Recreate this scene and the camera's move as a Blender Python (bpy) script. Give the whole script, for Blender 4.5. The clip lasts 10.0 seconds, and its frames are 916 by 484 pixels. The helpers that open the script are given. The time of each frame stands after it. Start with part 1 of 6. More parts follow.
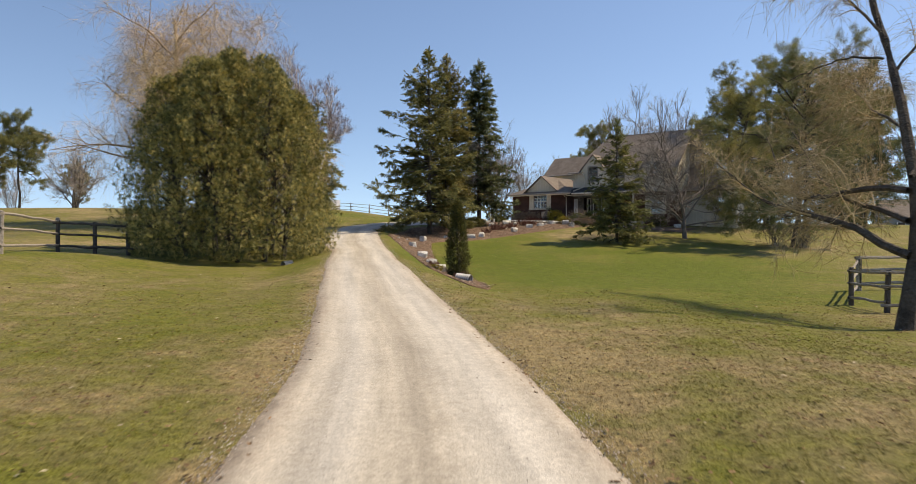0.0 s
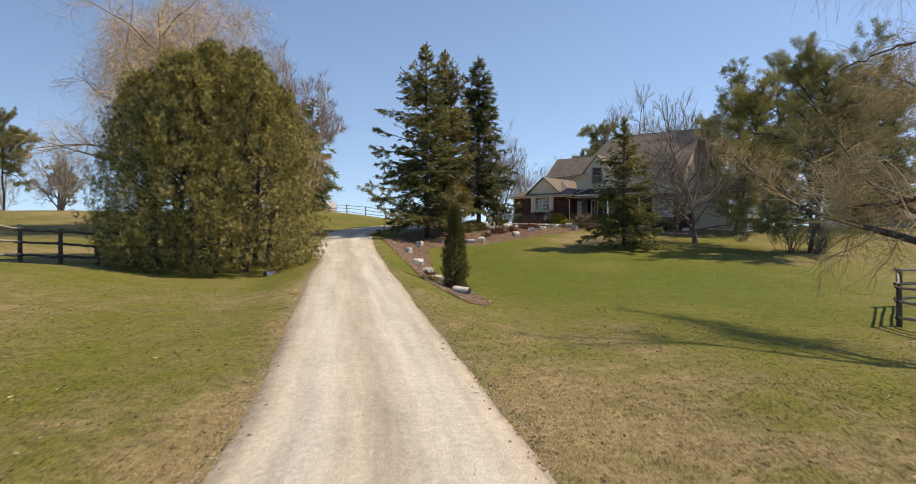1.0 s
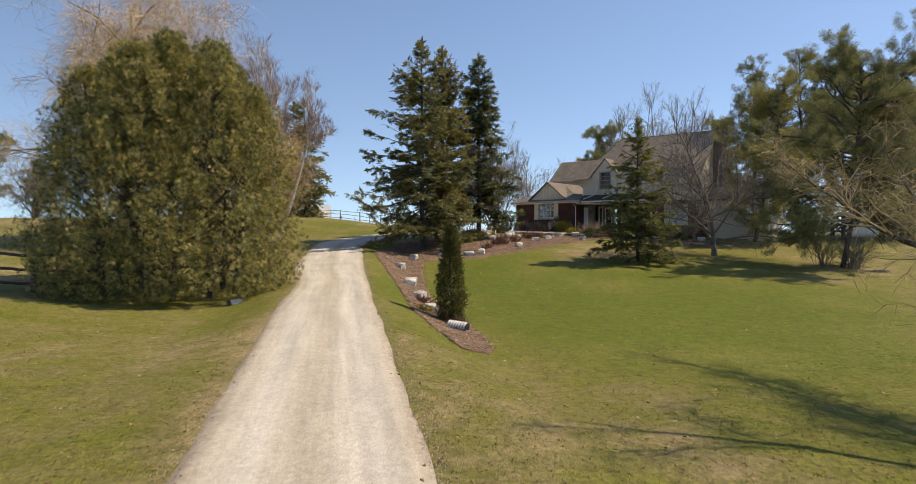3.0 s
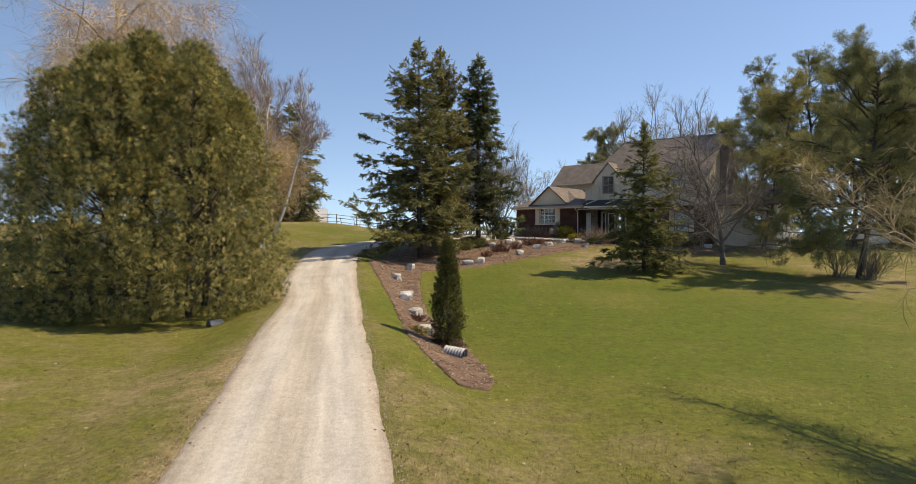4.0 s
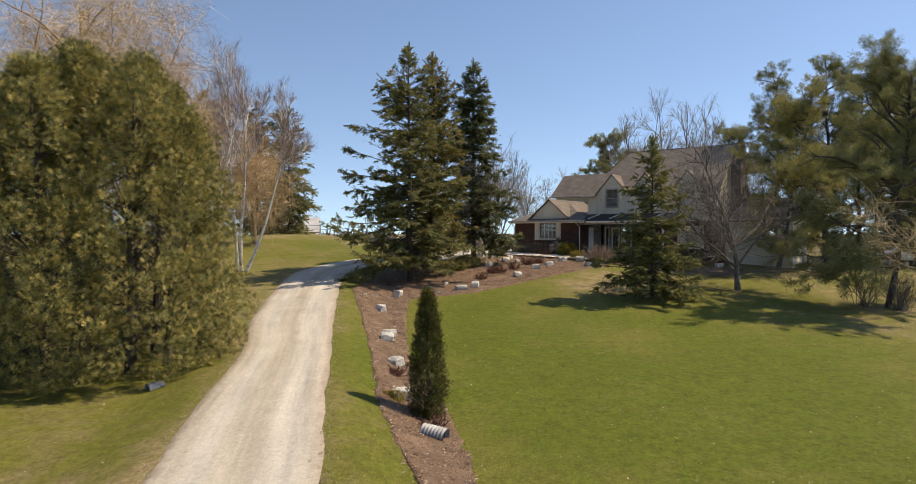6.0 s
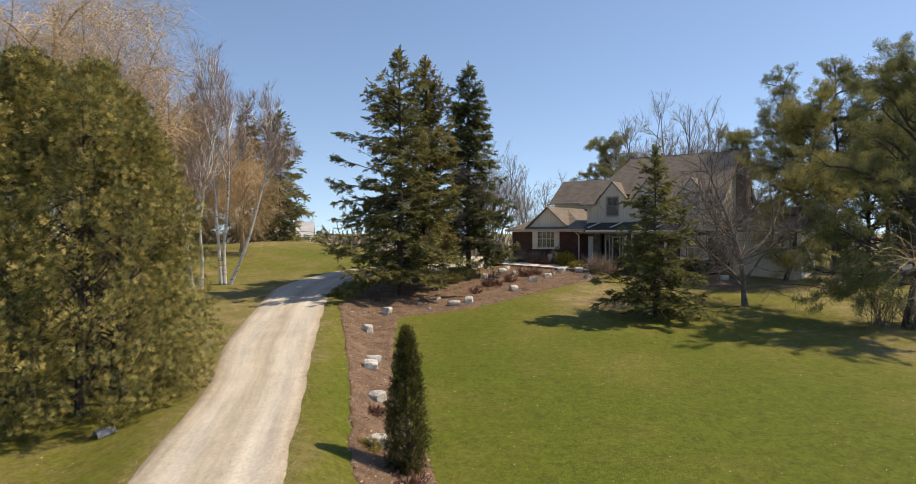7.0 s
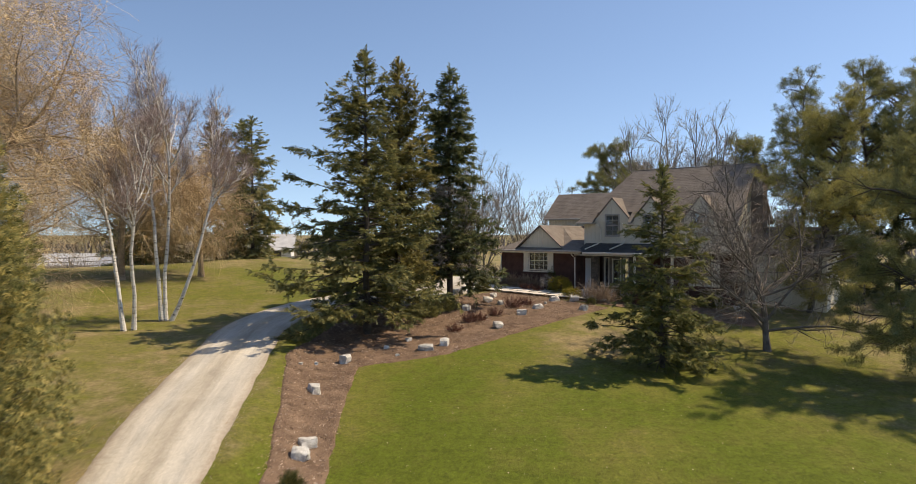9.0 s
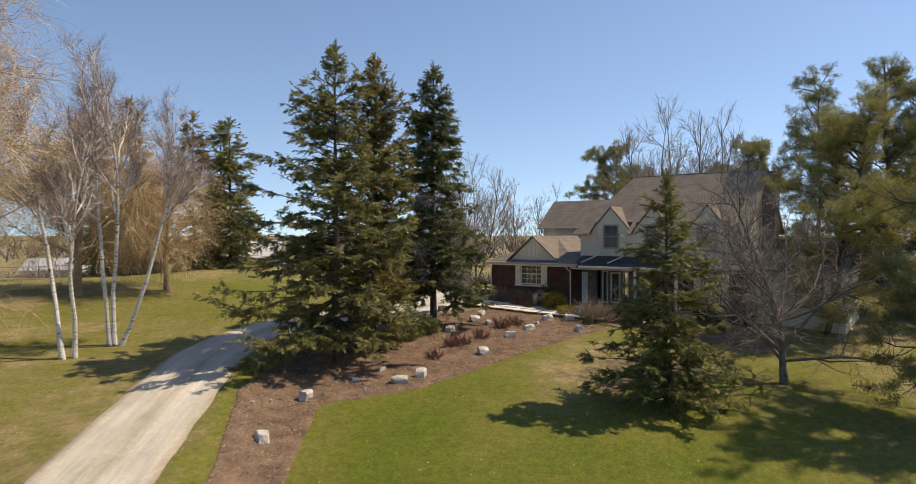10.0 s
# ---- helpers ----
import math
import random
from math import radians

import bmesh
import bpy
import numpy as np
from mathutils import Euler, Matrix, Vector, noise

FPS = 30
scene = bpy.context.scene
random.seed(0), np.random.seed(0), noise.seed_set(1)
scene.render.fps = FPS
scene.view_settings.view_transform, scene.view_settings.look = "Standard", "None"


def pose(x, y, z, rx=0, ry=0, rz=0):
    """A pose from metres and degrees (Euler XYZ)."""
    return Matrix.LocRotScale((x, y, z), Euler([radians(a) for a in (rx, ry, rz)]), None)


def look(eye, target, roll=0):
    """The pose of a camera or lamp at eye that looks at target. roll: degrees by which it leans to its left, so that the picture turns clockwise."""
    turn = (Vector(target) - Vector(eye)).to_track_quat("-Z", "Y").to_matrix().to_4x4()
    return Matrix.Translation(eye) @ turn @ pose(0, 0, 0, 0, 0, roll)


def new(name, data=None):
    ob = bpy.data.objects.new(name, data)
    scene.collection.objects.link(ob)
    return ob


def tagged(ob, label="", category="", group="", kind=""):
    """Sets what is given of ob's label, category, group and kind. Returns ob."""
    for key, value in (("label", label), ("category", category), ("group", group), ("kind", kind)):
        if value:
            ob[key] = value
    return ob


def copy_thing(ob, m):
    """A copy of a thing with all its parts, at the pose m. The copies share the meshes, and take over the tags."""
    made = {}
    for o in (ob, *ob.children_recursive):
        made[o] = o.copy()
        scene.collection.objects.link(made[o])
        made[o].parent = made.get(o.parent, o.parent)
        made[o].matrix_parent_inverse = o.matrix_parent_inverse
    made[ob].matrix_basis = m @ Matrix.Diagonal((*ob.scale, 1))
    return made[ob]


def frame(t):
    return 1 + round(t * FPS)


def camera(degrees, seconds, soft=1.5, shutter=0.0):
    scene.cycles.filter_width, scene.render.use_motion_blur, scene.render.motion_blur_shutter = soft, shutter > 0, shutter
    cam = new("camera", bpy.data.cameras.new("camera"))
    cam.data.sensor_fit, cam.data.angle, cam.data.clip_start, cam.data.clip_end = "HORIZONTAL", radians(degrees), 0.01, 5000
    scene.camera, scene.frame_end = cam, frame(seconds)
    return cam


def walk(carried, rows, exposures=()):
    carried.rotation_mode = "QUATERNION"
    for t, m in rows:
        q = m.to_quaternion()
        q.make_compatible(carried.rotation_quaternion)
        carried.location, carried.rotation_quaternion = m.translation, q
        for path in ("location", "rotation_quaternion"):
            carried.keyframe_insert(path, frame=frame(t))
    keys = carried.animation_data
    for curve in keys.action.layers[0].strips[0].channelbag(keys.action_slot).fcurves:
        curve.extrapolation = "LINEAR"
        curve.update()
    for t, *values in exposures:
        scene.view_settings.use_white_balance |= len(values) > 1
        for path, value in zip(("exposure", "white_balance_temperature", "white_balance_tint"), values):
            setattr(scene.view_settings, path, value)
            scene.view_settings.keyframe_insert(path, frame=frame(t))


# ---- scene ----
cam = camera(70.7, 10.0, soft=0.75, shutter=0.5)
EXPOSURES = [(0.0, 0.10, 7040, 12), (10.0, 0.09, 7020, 12)]
METRES, EYE, TILT, LEAN, TURN = 22.0, 2.1, -0.9, 0.0, 0.0
ROWS = [
    (0.0, 0.0, 0.0, 0.0, 0.0, 0.0, -0.0),
    (0.5, 0.0024, 0.0534, 0.0076, 0.0, 0.01, -0.01),
    (1.0, 0.0043, 0.1031, 0.0155, -0.0, 0.01, 0.01),
    (1.5, 0.0066, 0.149, 0.0234, 0.02, 0.0, 0.02),
    (2.0, 0.0085, 0.1916, 0.0316, 0.03, 0.02, 0.03),
    (2.5, 0.0094, 0.2319, 0.0404, 0.03, 0.04, 0.06),
    (4.0, 0.0135, 0.3412, 0.0742, -0.01, 0.04, 0.02),
    (4.5, 0.0165, 0.3757, 0.0869, -0.01, 0.06, 0.02),
    (5.0, 0.021, 0.4106, 0.1009, -0.01, 0.08, 0.05),
    (5.5, 0.0275, 0.4455, 0.1164, 0.02, 0.08, 0.06),
    (7.0, 0.0526, 0.5621, 0.1668, 0.04, 0.03, 0.02),
    (7.5, 0.0649, 0.61, 0.1837, 0.1, 0.05, 0.05),
    (8.0, 0.0787, 0.6642, 0.2008, 0.14, 0.06, 0.05),
    (8.5, 0.0944, 0.7245, 0.2181, 0.16, 0.08, 0.07),
    (9.0, 0.1118, 0.7915, 0.2346, 0.15, 0.11, 0.04),
    (9.5, 0.1313, 0.8641, 0.2526, 0.16, 0.09, 0.03),
    (10.0, 0.1532, 0.9425, 0.2686, 0.2, 0.15, 0.0),
]
walk(cam, [(t, pose(0, 0, EYE, TILT, LEAN, TURN) @ pose(METRES * x, METRES * y, METRES * z, 90 + pitch, roll, yaw)) for t, x, y, z, yaw, pitch, roll in ROWS], EXPOSURES)

# ---- light ----
SUN_DIR = Vector((1.0, 0.20, 0.0)).normalized()
SUN_ELEV = radians(53)
world = bpy.data.worlds.new("world")
scene.world = world
world.use_nodes = True
wn = world.node_tree
wn.nodes.clear()
sky = wn.nodes.new("ShaderNodeTexSky")
sky.sky_type = "NISHITA"
sky.sun_disc = False
sky.sun_elevation = SUN_ELEV
sky.sun_rotation = math.atan2(SUN_DIR.x, SUN_DIR.y)
sky.altitude = 1000
sky.air_density = 1.0
sky.dust_density = 0.3
sky.ozone_density = 2.0
wtc = wn.nodes.new("ShaderNodeTexCoord")
wmp = wn.nodes.new("ShaderNodeMapping")
wmp.inputs["Location"].default_value = (0, 0, 0.09)
wn.links.new(wtc.outputs["Generated"], wmp.inputs["Vector"])
wn.links.new(wmp.outputs[0], sky.inputs["Vector"])
wbg = wn.nodes.new("ShaderNodeBackground")
wbg.inputs["Strength"].default_value = 0.165
wout = wn.nodes.new("ShaderNodeOutputWorld")
wn.links.new(sky.outputs[0], wbg.inputs[0])
wn.links.new(wbg.outputs[0], wout.inputs[0])
sun_data = bpy.data.lights.new("sun", "SUN")
sun_data.energy = 5.0
sun_data.angle = radians(0.6)
sun_data.color = (1.0, 0.86, 0.66)
sun = new("sun", sun_data)
sd = SUN_DIR * math.cos(SUN_ELEV) + Vector((0, 0, math.sin(SUN_ELEV)))
sun.matrix_world = look(sd * 60, (0, 0, 0))

# ---- materials ----
def nodes_of(name):
    m = bpy.data.materials.new(name)
    m.use_nodes = True
    t = m.node_tree
    return m, t, t.nodes["Principled BSDF"]


def noise_node(t, vec, scale, detail=4.0, rough=0.55):
    n = t.nodes.new("ShaderNodeTexNoise")
    n.inputs["Scale"].default_value = scale
    n.inputs["Detail"].default_value = detail
    n.inputs["Roughness"].default_value = rough
    t.links.new(vec, n.inputs["Vector"])
    return n


def ramp_node(t, fac, stops):
    r = t.nodes.new("ShaderNodeValToRGB")
    els = r.color_ramp.elements
    els[0].position, els[0].color = stops[0][0], (*stops[0][1], 1)
    els[1].position, els[1].color = stops[-1][0], (*stops[-1][1], 1)
    for p, c in stops[1:-1]:
        e = els.new(p)
        e.color = (*c, 1)
    t.links.new(fac, r.inputs[0])
    return r


def mix_node(t, kind, fac, a, b):
    x = t.nodes.new("ShaderNodeMix")
    x.data_type = "RGBA"
    x.blend_type = kind
    for sock, v in ((x.inputs[0], fac), (x.inputs[6], a), (x.inputs[7], b)):
        if isinstance(v, bpy.types.NodeSocket):
            t.links.new(v, sock)
        elif isinstance(v, (int, float)):
            sock.default_value = v
        else:
            sock.default_value = (*v, 1)
    return x.outputs[2]


def position(t, own=False):
    if own:
        return t.nodes.new("ShaderNodeTexCoord").outputs["Object"]
    return t.nodes.new("ShaderNodeNewGeometry").outputs["Position"]


def grey(v):
    return (v, v, v)


def bump_node(t, bsdf, height, strength, dist):
    b = t.nodes.new("ShaderNodeBump")
    b.inputs["Strength"].default_value = strength
    b.inputs["Distance"].default_value = dist
    t.links.new(height, b.inputs["Height"])
    t.links.new(b.outputs[0], bsdf.inputs["Normal"])


def surface(name, dark, light, scale=3.0, fine=40.0, rough=0.8, bump=0.4, dist=0.01, vary=0.35, island=0.0, random_ob=0.0, metal=0.0, stretch=None):
    """Two-scale noise colour with fine relief; island and random_ob vary the brightness piece by piece."""
    m, t, b = nodes_of(name)
    p = position(t, True)
    if stretch:
        mp = t.nodes.new("ShaderNodeMapping")
        mp.inputs["Scale"].default_value = stretch
        t.links.new(p, mp.inputs["Vector"])
        p = mp.outputs[0]
    n1 = noise_node(t, p, scale)
    n2 = noise_node(t, p, fine, 3.0, 0.6)
    col = ramp_node(t, n1.outputs[0], [(0.3, dark), (0.7, light)]).outputs[0]
    r2 = ramp_node(t, n2.outputs[0], [(0.25, grey(1 - vary)), (0.75, grey(1 + vary * 0.6))])
    col = mix_node(t, "MULTIPLY", 1.0, col, r2.outputs[0])
    for amount, node, out in ((island, "ShaderNodeNewGeometry", "Random Per Island"), (random_ob, "ShaderNodeObjectInfo", "Random")):
        if amount:
            g = t.nodes.new(node)
            r = ramp_node(t, g.outputs[out], [(0.0, grey(1 - amount)), (1.0, grey(1 + amount))])
            col = mix_node(t, "MULTIPLY", 1.0, col, r.outputs[0])
    t.links.new(col, b.inputs["Base Color"])
    b.inputs["Roughness"].default_value = rough
    b.inputs["Metallic"].default_value = metal
    b.inputs["Specular IOR Level"].default_value = 0.3
    if bump:
        bump_node(t, b, n2.outputs[0], bump, dist)
    return m


def foliage(name, stops, rough=0.6, trans=0.25, scale=0.6):
    """Needles and sprays: colour by clump, by spray and by patch, with some light through."""
    m, t, b = nodes_of(name)
    g = t.nodes.new("ShaderNodeNewGeometry")
    n = noise_node(t, position(t, True), scale, 3.0)
    mm = t.nodes.new("ShaderNodeMath")
    mm.operation = "MULTIPLY_ADD"
    mm.inputs[1].default_value = 0.55
    t.links.new(g.outputs["Random Per Island"], mm.inputs[0])
    m2 = t.nodes.new("ShaderNodeMath")
    m2.operation = "MULTIPLY"
    m2.inputs[1].default_value = 0.5
    t.links.new(n.outputs[0], m2.inputs[0])
    t.links.new(m2.outputs[0], mm.inputs[2])
    col = ramp_node(t, mm.outputs[0], stops).outputs[0]
    t.links.new(col, b.inputs["Base Color"])
    b.inputs["Roughness"].default_value = rough
    b.inputs["Specular IOR Level"].default_value = 0.25
    tr = t.nodes.new("ShaderNodeBsdfTranslucent")
    t.links.new(col, tr.inputs[0])
    mix = t.nodes.new("ShaderNodeMixShader")
    mix.inputs[0].default_value = trans
    t.links.new(b.outputs[0], mix.inputs[1])
    t.links.new(tr.outputs[0], mix.inputs[2])
    t.links.new(mix.outputs[0], t.nodes["Material Output"].inputs[0])
    return m


def lawn_material(name, tuft=False):
    m, t, b = nodes_of(name)
    p = position(t)
    a = t.nodes.new("ShaderNodeAttribute")
    a.attribute_name = "lush"
    big = noise_node(t, p, 0.22, 3.0)
    mid = noise_node(t, p, 1.1, 6.0, 0.72)
    fine = noise_node(t, p, 38.0, 4.0, 0.7)
    s = t.nodes.new("ShaderNodeMath")
    s.operation = "MULTIPLY_ADD"
    s.inputs[1].default_value = 1.0
    t.links.new(big.outputs[0], s.inputs[0])
    t.links.new(a.outputs["Fac"], s.inputs[2])
    s2 = t.nodes.new("ShaderNodeMath")
    s2.operation = "MULTIPLY_ADD"
    s2.inputs[1].default_value = 1.05
    t.links.new(mid.outputs[0], s2.inputs[0])
    t.links.new(s.outputs[0], s2.inputs[2])
    s3 = t.nodes.new("ShaderNodeMath")
    s3.operation = "MULTIPLY"
    s3.inputs[1].default_value = 0.6
    t.links.new(s2.outputs[0], s3.inputs[0])
    lush = ramp_node(t, s3.outputs[0], [(0.58, (0.280, 0.219, 0.107)), (0.68, (0.188, 0.166, 0.058)), (0.80, (0.146, 0.146, 0.027)), (1.0, (0.099, 0.123, 0.012))])
    col = lush.outputs[0]
    small = noise_node(t, p, 9.0, 5.0, 0.75)
    clump = noise_node(t, p, 3.1, 3.0, 0.6)
    for n, lo, hi in ((fine, 0.55, 1.42), (small, 0.60, 1.36), (clump, 0.84, 1.14), (mid, 0.92, 1.08)):
        f = ramp_node(t, n.outputs[0], [(0.3, grey(lo)), (0.7, grey(hi))])
        col = mix_node(t, "MULTIPLY", 1.0, col, f.outputs[0])
    speck = noise_node(t, p, 16.0, 2.0, 0.5)
    f = ramp_node(t, speck.outputs[0], [(0.70, grey(0.0)), (0.76, grey(0.55))])
    col = mix_node(t, "MIX", f.outputs[0], col, (0.34, 0.29, 0.17))
    if tuft:
        g = t.nodes.new("ShaderNodeNewGeometry")
        r = ramp_node(t, g.outputs["Random Per Island"], [(0.0, grey(1.1)), (0.7, grey(1.55)), (1.0, (2.3, 2.0, 1.8))])
        col = mix_node(t, "MULTIPLY", 1.0, col, r.outputs[0])
    else:
        bump_node(t, b, fine.outputs[0], 0.9, 0.03)
    t.links.new(col, b.inputs["Base Color"])
    b.inputs["Roughness"].default_value = 0.85
    b.inputs["Specular IOR Level"].default_value = 0.15
    return m


def drive_material():
    m, t, b = nodes_of("gravel_drive")
    p = position(t)
    uv = t.nodes.new("ShaderNodeUVMap")
    sep = t.nodes.new("ShaderNodeSeparateXYZ")
    t.links.new(uv.outputs[0], sep.inputs[0])
    wob = noise_node(t, p, 0.35, 2.0)
    sh = t.nodes.new("ShaderNodeMath")
    sh.operation = "MULTIPLY_ADD"
    sh.inputs[1].default_value = 0.10
    t.links.new(wob.outputs[0], sh.inputs[0])
    t.links.new(sep.outputs[0], sh.inputs[2])
    rag = noise_node(t, p, 5.0, 4.0, 0.7)
    sh2 = t.nodes.new("ShaderNodeMath")
    sh2.operation = "MULTIPLY_ADD"
    sh2.inputs[1].default_value = 0.14
    t.links.new(rag.outputs[0], sh2.inputs[0])
    t.links.new(sh.outputs[0], sh2.inputs[2])
    sh3 = t.nodes.new("ShaderNodeMath")
    sh3.operation = "SUBTRACT"
    sh3.inputs[1].default_value = 0.12
    t.links.new(sh2.outputs[0], sh3.inputs[0])
    sh = sh3
    tan, pale, edge = (0.42, 0.375, 0.30), (0.53, 0.497, 0.43), (0.31, 0.26, 0.20)
    across = ramp_node(t, sh.outputs[0], [(0.03, edge), (0.07, (0.43, 0.37, 0.29)), (0.13, (0.50, 0.45, 0.365)), (0.28, pale), (0.40, (0.51, 0.462, 0.375)), (0.54, tan), (0.66, (0.55, 0.51, 0.432)), (0.78, pale), (0.91, (0.49, 0.44, 0.36)), (0.96, (0.42, 0.36, 0.285)), (1.0, edge)])
    mp = t.nodes.new("ShaderNodeMapping")
    mp.inputs["Scale"].default_value = (0.75, 0.035, 1.0)
    t.links.new(uv.outputs[0], mp.inputs[0])
    streak = noise_node(t, mp.outputs[0], 14.0, 5.0, 0.6)
    patch = noise_node(t, p, 0.9, 5.0, 0.6)
    fine = noise_node(t, p, 45.0, 4.0, 0.75)
    grit = noise_node(t, p, 11.0, 5.0, 0.7)
    col = across.outputs[0]
    for n, lo, hi in ((streak, 0.78, 1.14), (patch, 0.91, 1.06), (grit, 0.82, 1.12), (fine, 0.66, 1.26)):
        r = ramp_node(t, n.outputs[0], [(0.3, grey(lo)), (0.7, grey(hi))])
        col = mix_node(t, "MULTIPLY", 1.0, col, r.outputs[0])
    t.links.new(col, b.inputs["Base Color"])
    b.inputs["Roughness"].default_value = 0.9
    b.inputs["Specular IOR Level"].default_value = 0.15
    bump_node(t, b, fine.outputs[0], 0.4, 0.015)
    return m


def birch_material():
    m, t, b = nodes_of("birch_bark")
    p = position(t, True)
    mp = t.nodes.new("ShaderNodeMapping")
    mp.inputs["Scale"].default_value = (3.0, 3.0, 11.0)
    t.links.new(p, mp.inputs[0])
    n = noise_node(t, mp.outputs[0], 1.0, 4.0, 0.7)
    col = ramp_node(t, n.outputs[0], [(0.36, (0.04, 0.035, 0.03)), (0.43, (0.60, 0.57, 0.52)), (0.70, (0.80, 0.78, 0.73))])
    t.links.new(col.outputs[0], b.inputs["Base Color"])
    b.inputs["Roughness"].default_value = 0.75
    return m


def glass_material():
    m, t, b = nodes_of("window_glass")
    b.inputs["Base Color"].default_value = (0.85, 0.9, 0.9, 1)
    b.inputs["Roughness"].default_value = 0.03
    b.inputs["Transmission Weight"].default_value = 0.9
    b.inputs["IOR"].default_value = 1.5
    return m


LAWN = lawn_material("lawn")
TUFT = lawn_material("lawn_blades", True)
DRIVE = drive_material()
BIRCH = birch_material()
GLASS = glass_material()
STONES = surface("gravel_stones", (0.40, 0.34, 0.275), (0.62, 0.57, 0.50), 2, 60, 0.9, 0, island=0.35)
MULCH = surface("bark_mulch", (0.125, 0.079, 0.051), (0.27, 0.180, 0.119), 1.3, 34, 0.95, 1.0, 0.04, 0.55)
CHIPS = surface("mulch_chips", (0.16, 0.102, 0.064), (0.38, 0.268, 0.180), 2, 30, 0.95, 0, island=0.65)
LEAVES = surface("dry_leaves", (0.10, 0.06, 0.03), (0.30, 0.19, 0.10), 2, 30, 0.9, 0, island=0.5)
PALECHIPS = surface("pale_chips", (0.34, 0.25, 0.18), (0.58, 0.47, 0.37), 2, 30, 0.9, 0, island=0.4)
PALELEAF = surface("bleached_leaves", (0.34, 0.28, 0.18), (0.58, 0.50, 0.36), 2, 30, 0.9, 0, island=0.4)
LIMESTONE = surface("limestone", (0.42, 0.40, 0.36), (0.72, 0.70, 0.65), 2.2, 22, 0.85, 0.8, 0.03, 0.35, random_ob=0.12)
FLAGSTONE = surface("flagstone", (0.58, 0.53, 0.45), (0.76, 0.70, 0.61), 2.0, 20, 0.85, 0.4, 0.01, 0.25, random_ob=0.1)
BARK = surface("spruce_bark", (0.05, 0.042, 0.036), (0.13, 0.11, 0.09), 4, 26, 0.95, 0.9, 0.03, 0.4)
GREYBARK = surface("grey_bark", (0.13, 0.115, 0.10), (0.27, 0.245, 0.215), 3, 26, 0.95, 0.6, 0.02, 0.3)
MAPLEBARK = surface("maple_bark", (0.10, 0.086, 0.074), (0.24, 0.21, 0.18), 3, 26, 0.95, 0.6, 0.02, 0.3)
WILLOWBARK = surface("willow_bark", (0.050, 0.040, 0.032), (0.135, 0.110, 0.085), 3, 16, 0.95, 1.0, 0.05, 0.4)
TANBARK = surface("tan_willow_bark", (0.24, 0.18, 0.12), (0.44, 0.34, 0.23), 3, 16, 0.95, 0.8, 0.04, 0.35)
TANTWIG = surface("tan_willow_twigs", (0.46, 0.335, 0.185), (0.74, 0.57, 0.34), 0.8, 12, 0.7, 0, island=0.3)
WEEPTWIG = surface("pale_twigs", (0.34, 0.25, 0.125), (0.58, 0.45, 0.245), 0.8, 12, 0.7, 0, island=0.35)
BIRCHTWIG = surface("birch_twigs", (0.25, 0.19, 0.178), (0.40, 0.315, 0.29), 1, 12, 0.8, 0, island=0.25)
GREYTWIG = surface("grey_twigs", (0.30, 0.26, 0.225), (0.50, 0.44, 0.385), 1, 12, 0.8, 0, island=0.25)
MAPLETWIG = surface("maple_twigs", (0.18, 0.152, 0.127), (0.44, 0.38, 0.32), 1, 12, 0.8, 0, island=0.3)
SPRUCE = foliage("spruce_needles", [(0.15, (0.075, 0.096, 0.046)), (0.5, (0.195, 0.200, 0.080)), (0.85, (0.380, 0.330, 0.115))], trans=0.38)
OLIVESPRUCE = foliage("olive_spruce_needles", [(0.15, (0.100, 0.100, 0.040)), (0.5, (0.235, 0.212, 0.074)), (0.85, (0.400, 0.325, 0.115))], trans=0.38)
YOUNGSPRUCE = foliage("young_spruce_needles", [(0.15, (0.068, 0.090, 0.040)), (0.5, (0.175, 0.186, 0.066)), (0.85, (0.350, 0.310, 0.100))], trans=0.4)
DARKSPRUCE = foliage("dark_spruce_needles", [(0.15, (0.055, 0.078, 0.044)), (0.5, (0.135, 0.160, 0.074)), (0.9, (0.28, 0.27, 0.11))], trans=0.4)
PINE = foliage("pine_needles", [(0.15, (0.110, 0.130, 0.055)), (0.5, (0.230, 0.235, 0.092)), (0.9, (0.36, 0.32, 0.125))], trans=0.5)
GREENPINE = foliage("green_pine_needles", [(0.15, (0.095, 0.118, 0.055)), (0.5, (0.215, 0.225, 0.090)), (0.9, (0.36, 0.33, 0.125))], trans=0.38)
GOLDPINE = foliage("golden_pine_needles", [(0.15, (0.15, 0.155, 0.056)), (0.5, (0.30, 0.28, 0.092)), (0.9, (0.47, 0.41, 0.135))], trans=0.45)
DARKPINE = foliage("dark_pine_needles", [(0.15, (0.050, 0.068, 0.034)), (0.5, (0.110, 0.130, 0.058)), (0.9, (0.20, 0.20, 0.09))], trans=0.5)
LARCH = foliage("larch_twigs", [(0.15, (0.13, 0.095, 0.038)), (0.5, (0.27, 0.195, 0.075)), (0.9, (0.42, 0.31, 0.12))], trans=0.5)
CEDAR = foliage("cedar_sprays", [(0.12, (0.030, 0.044, 0.020)), (0.38, (0.118, 0.130, 0.046)), (0.60, (0.31, 0.285, 0.092)), (0.88, (0.70, 0.54, 0.18))], trans=0.22, scale=2.6)
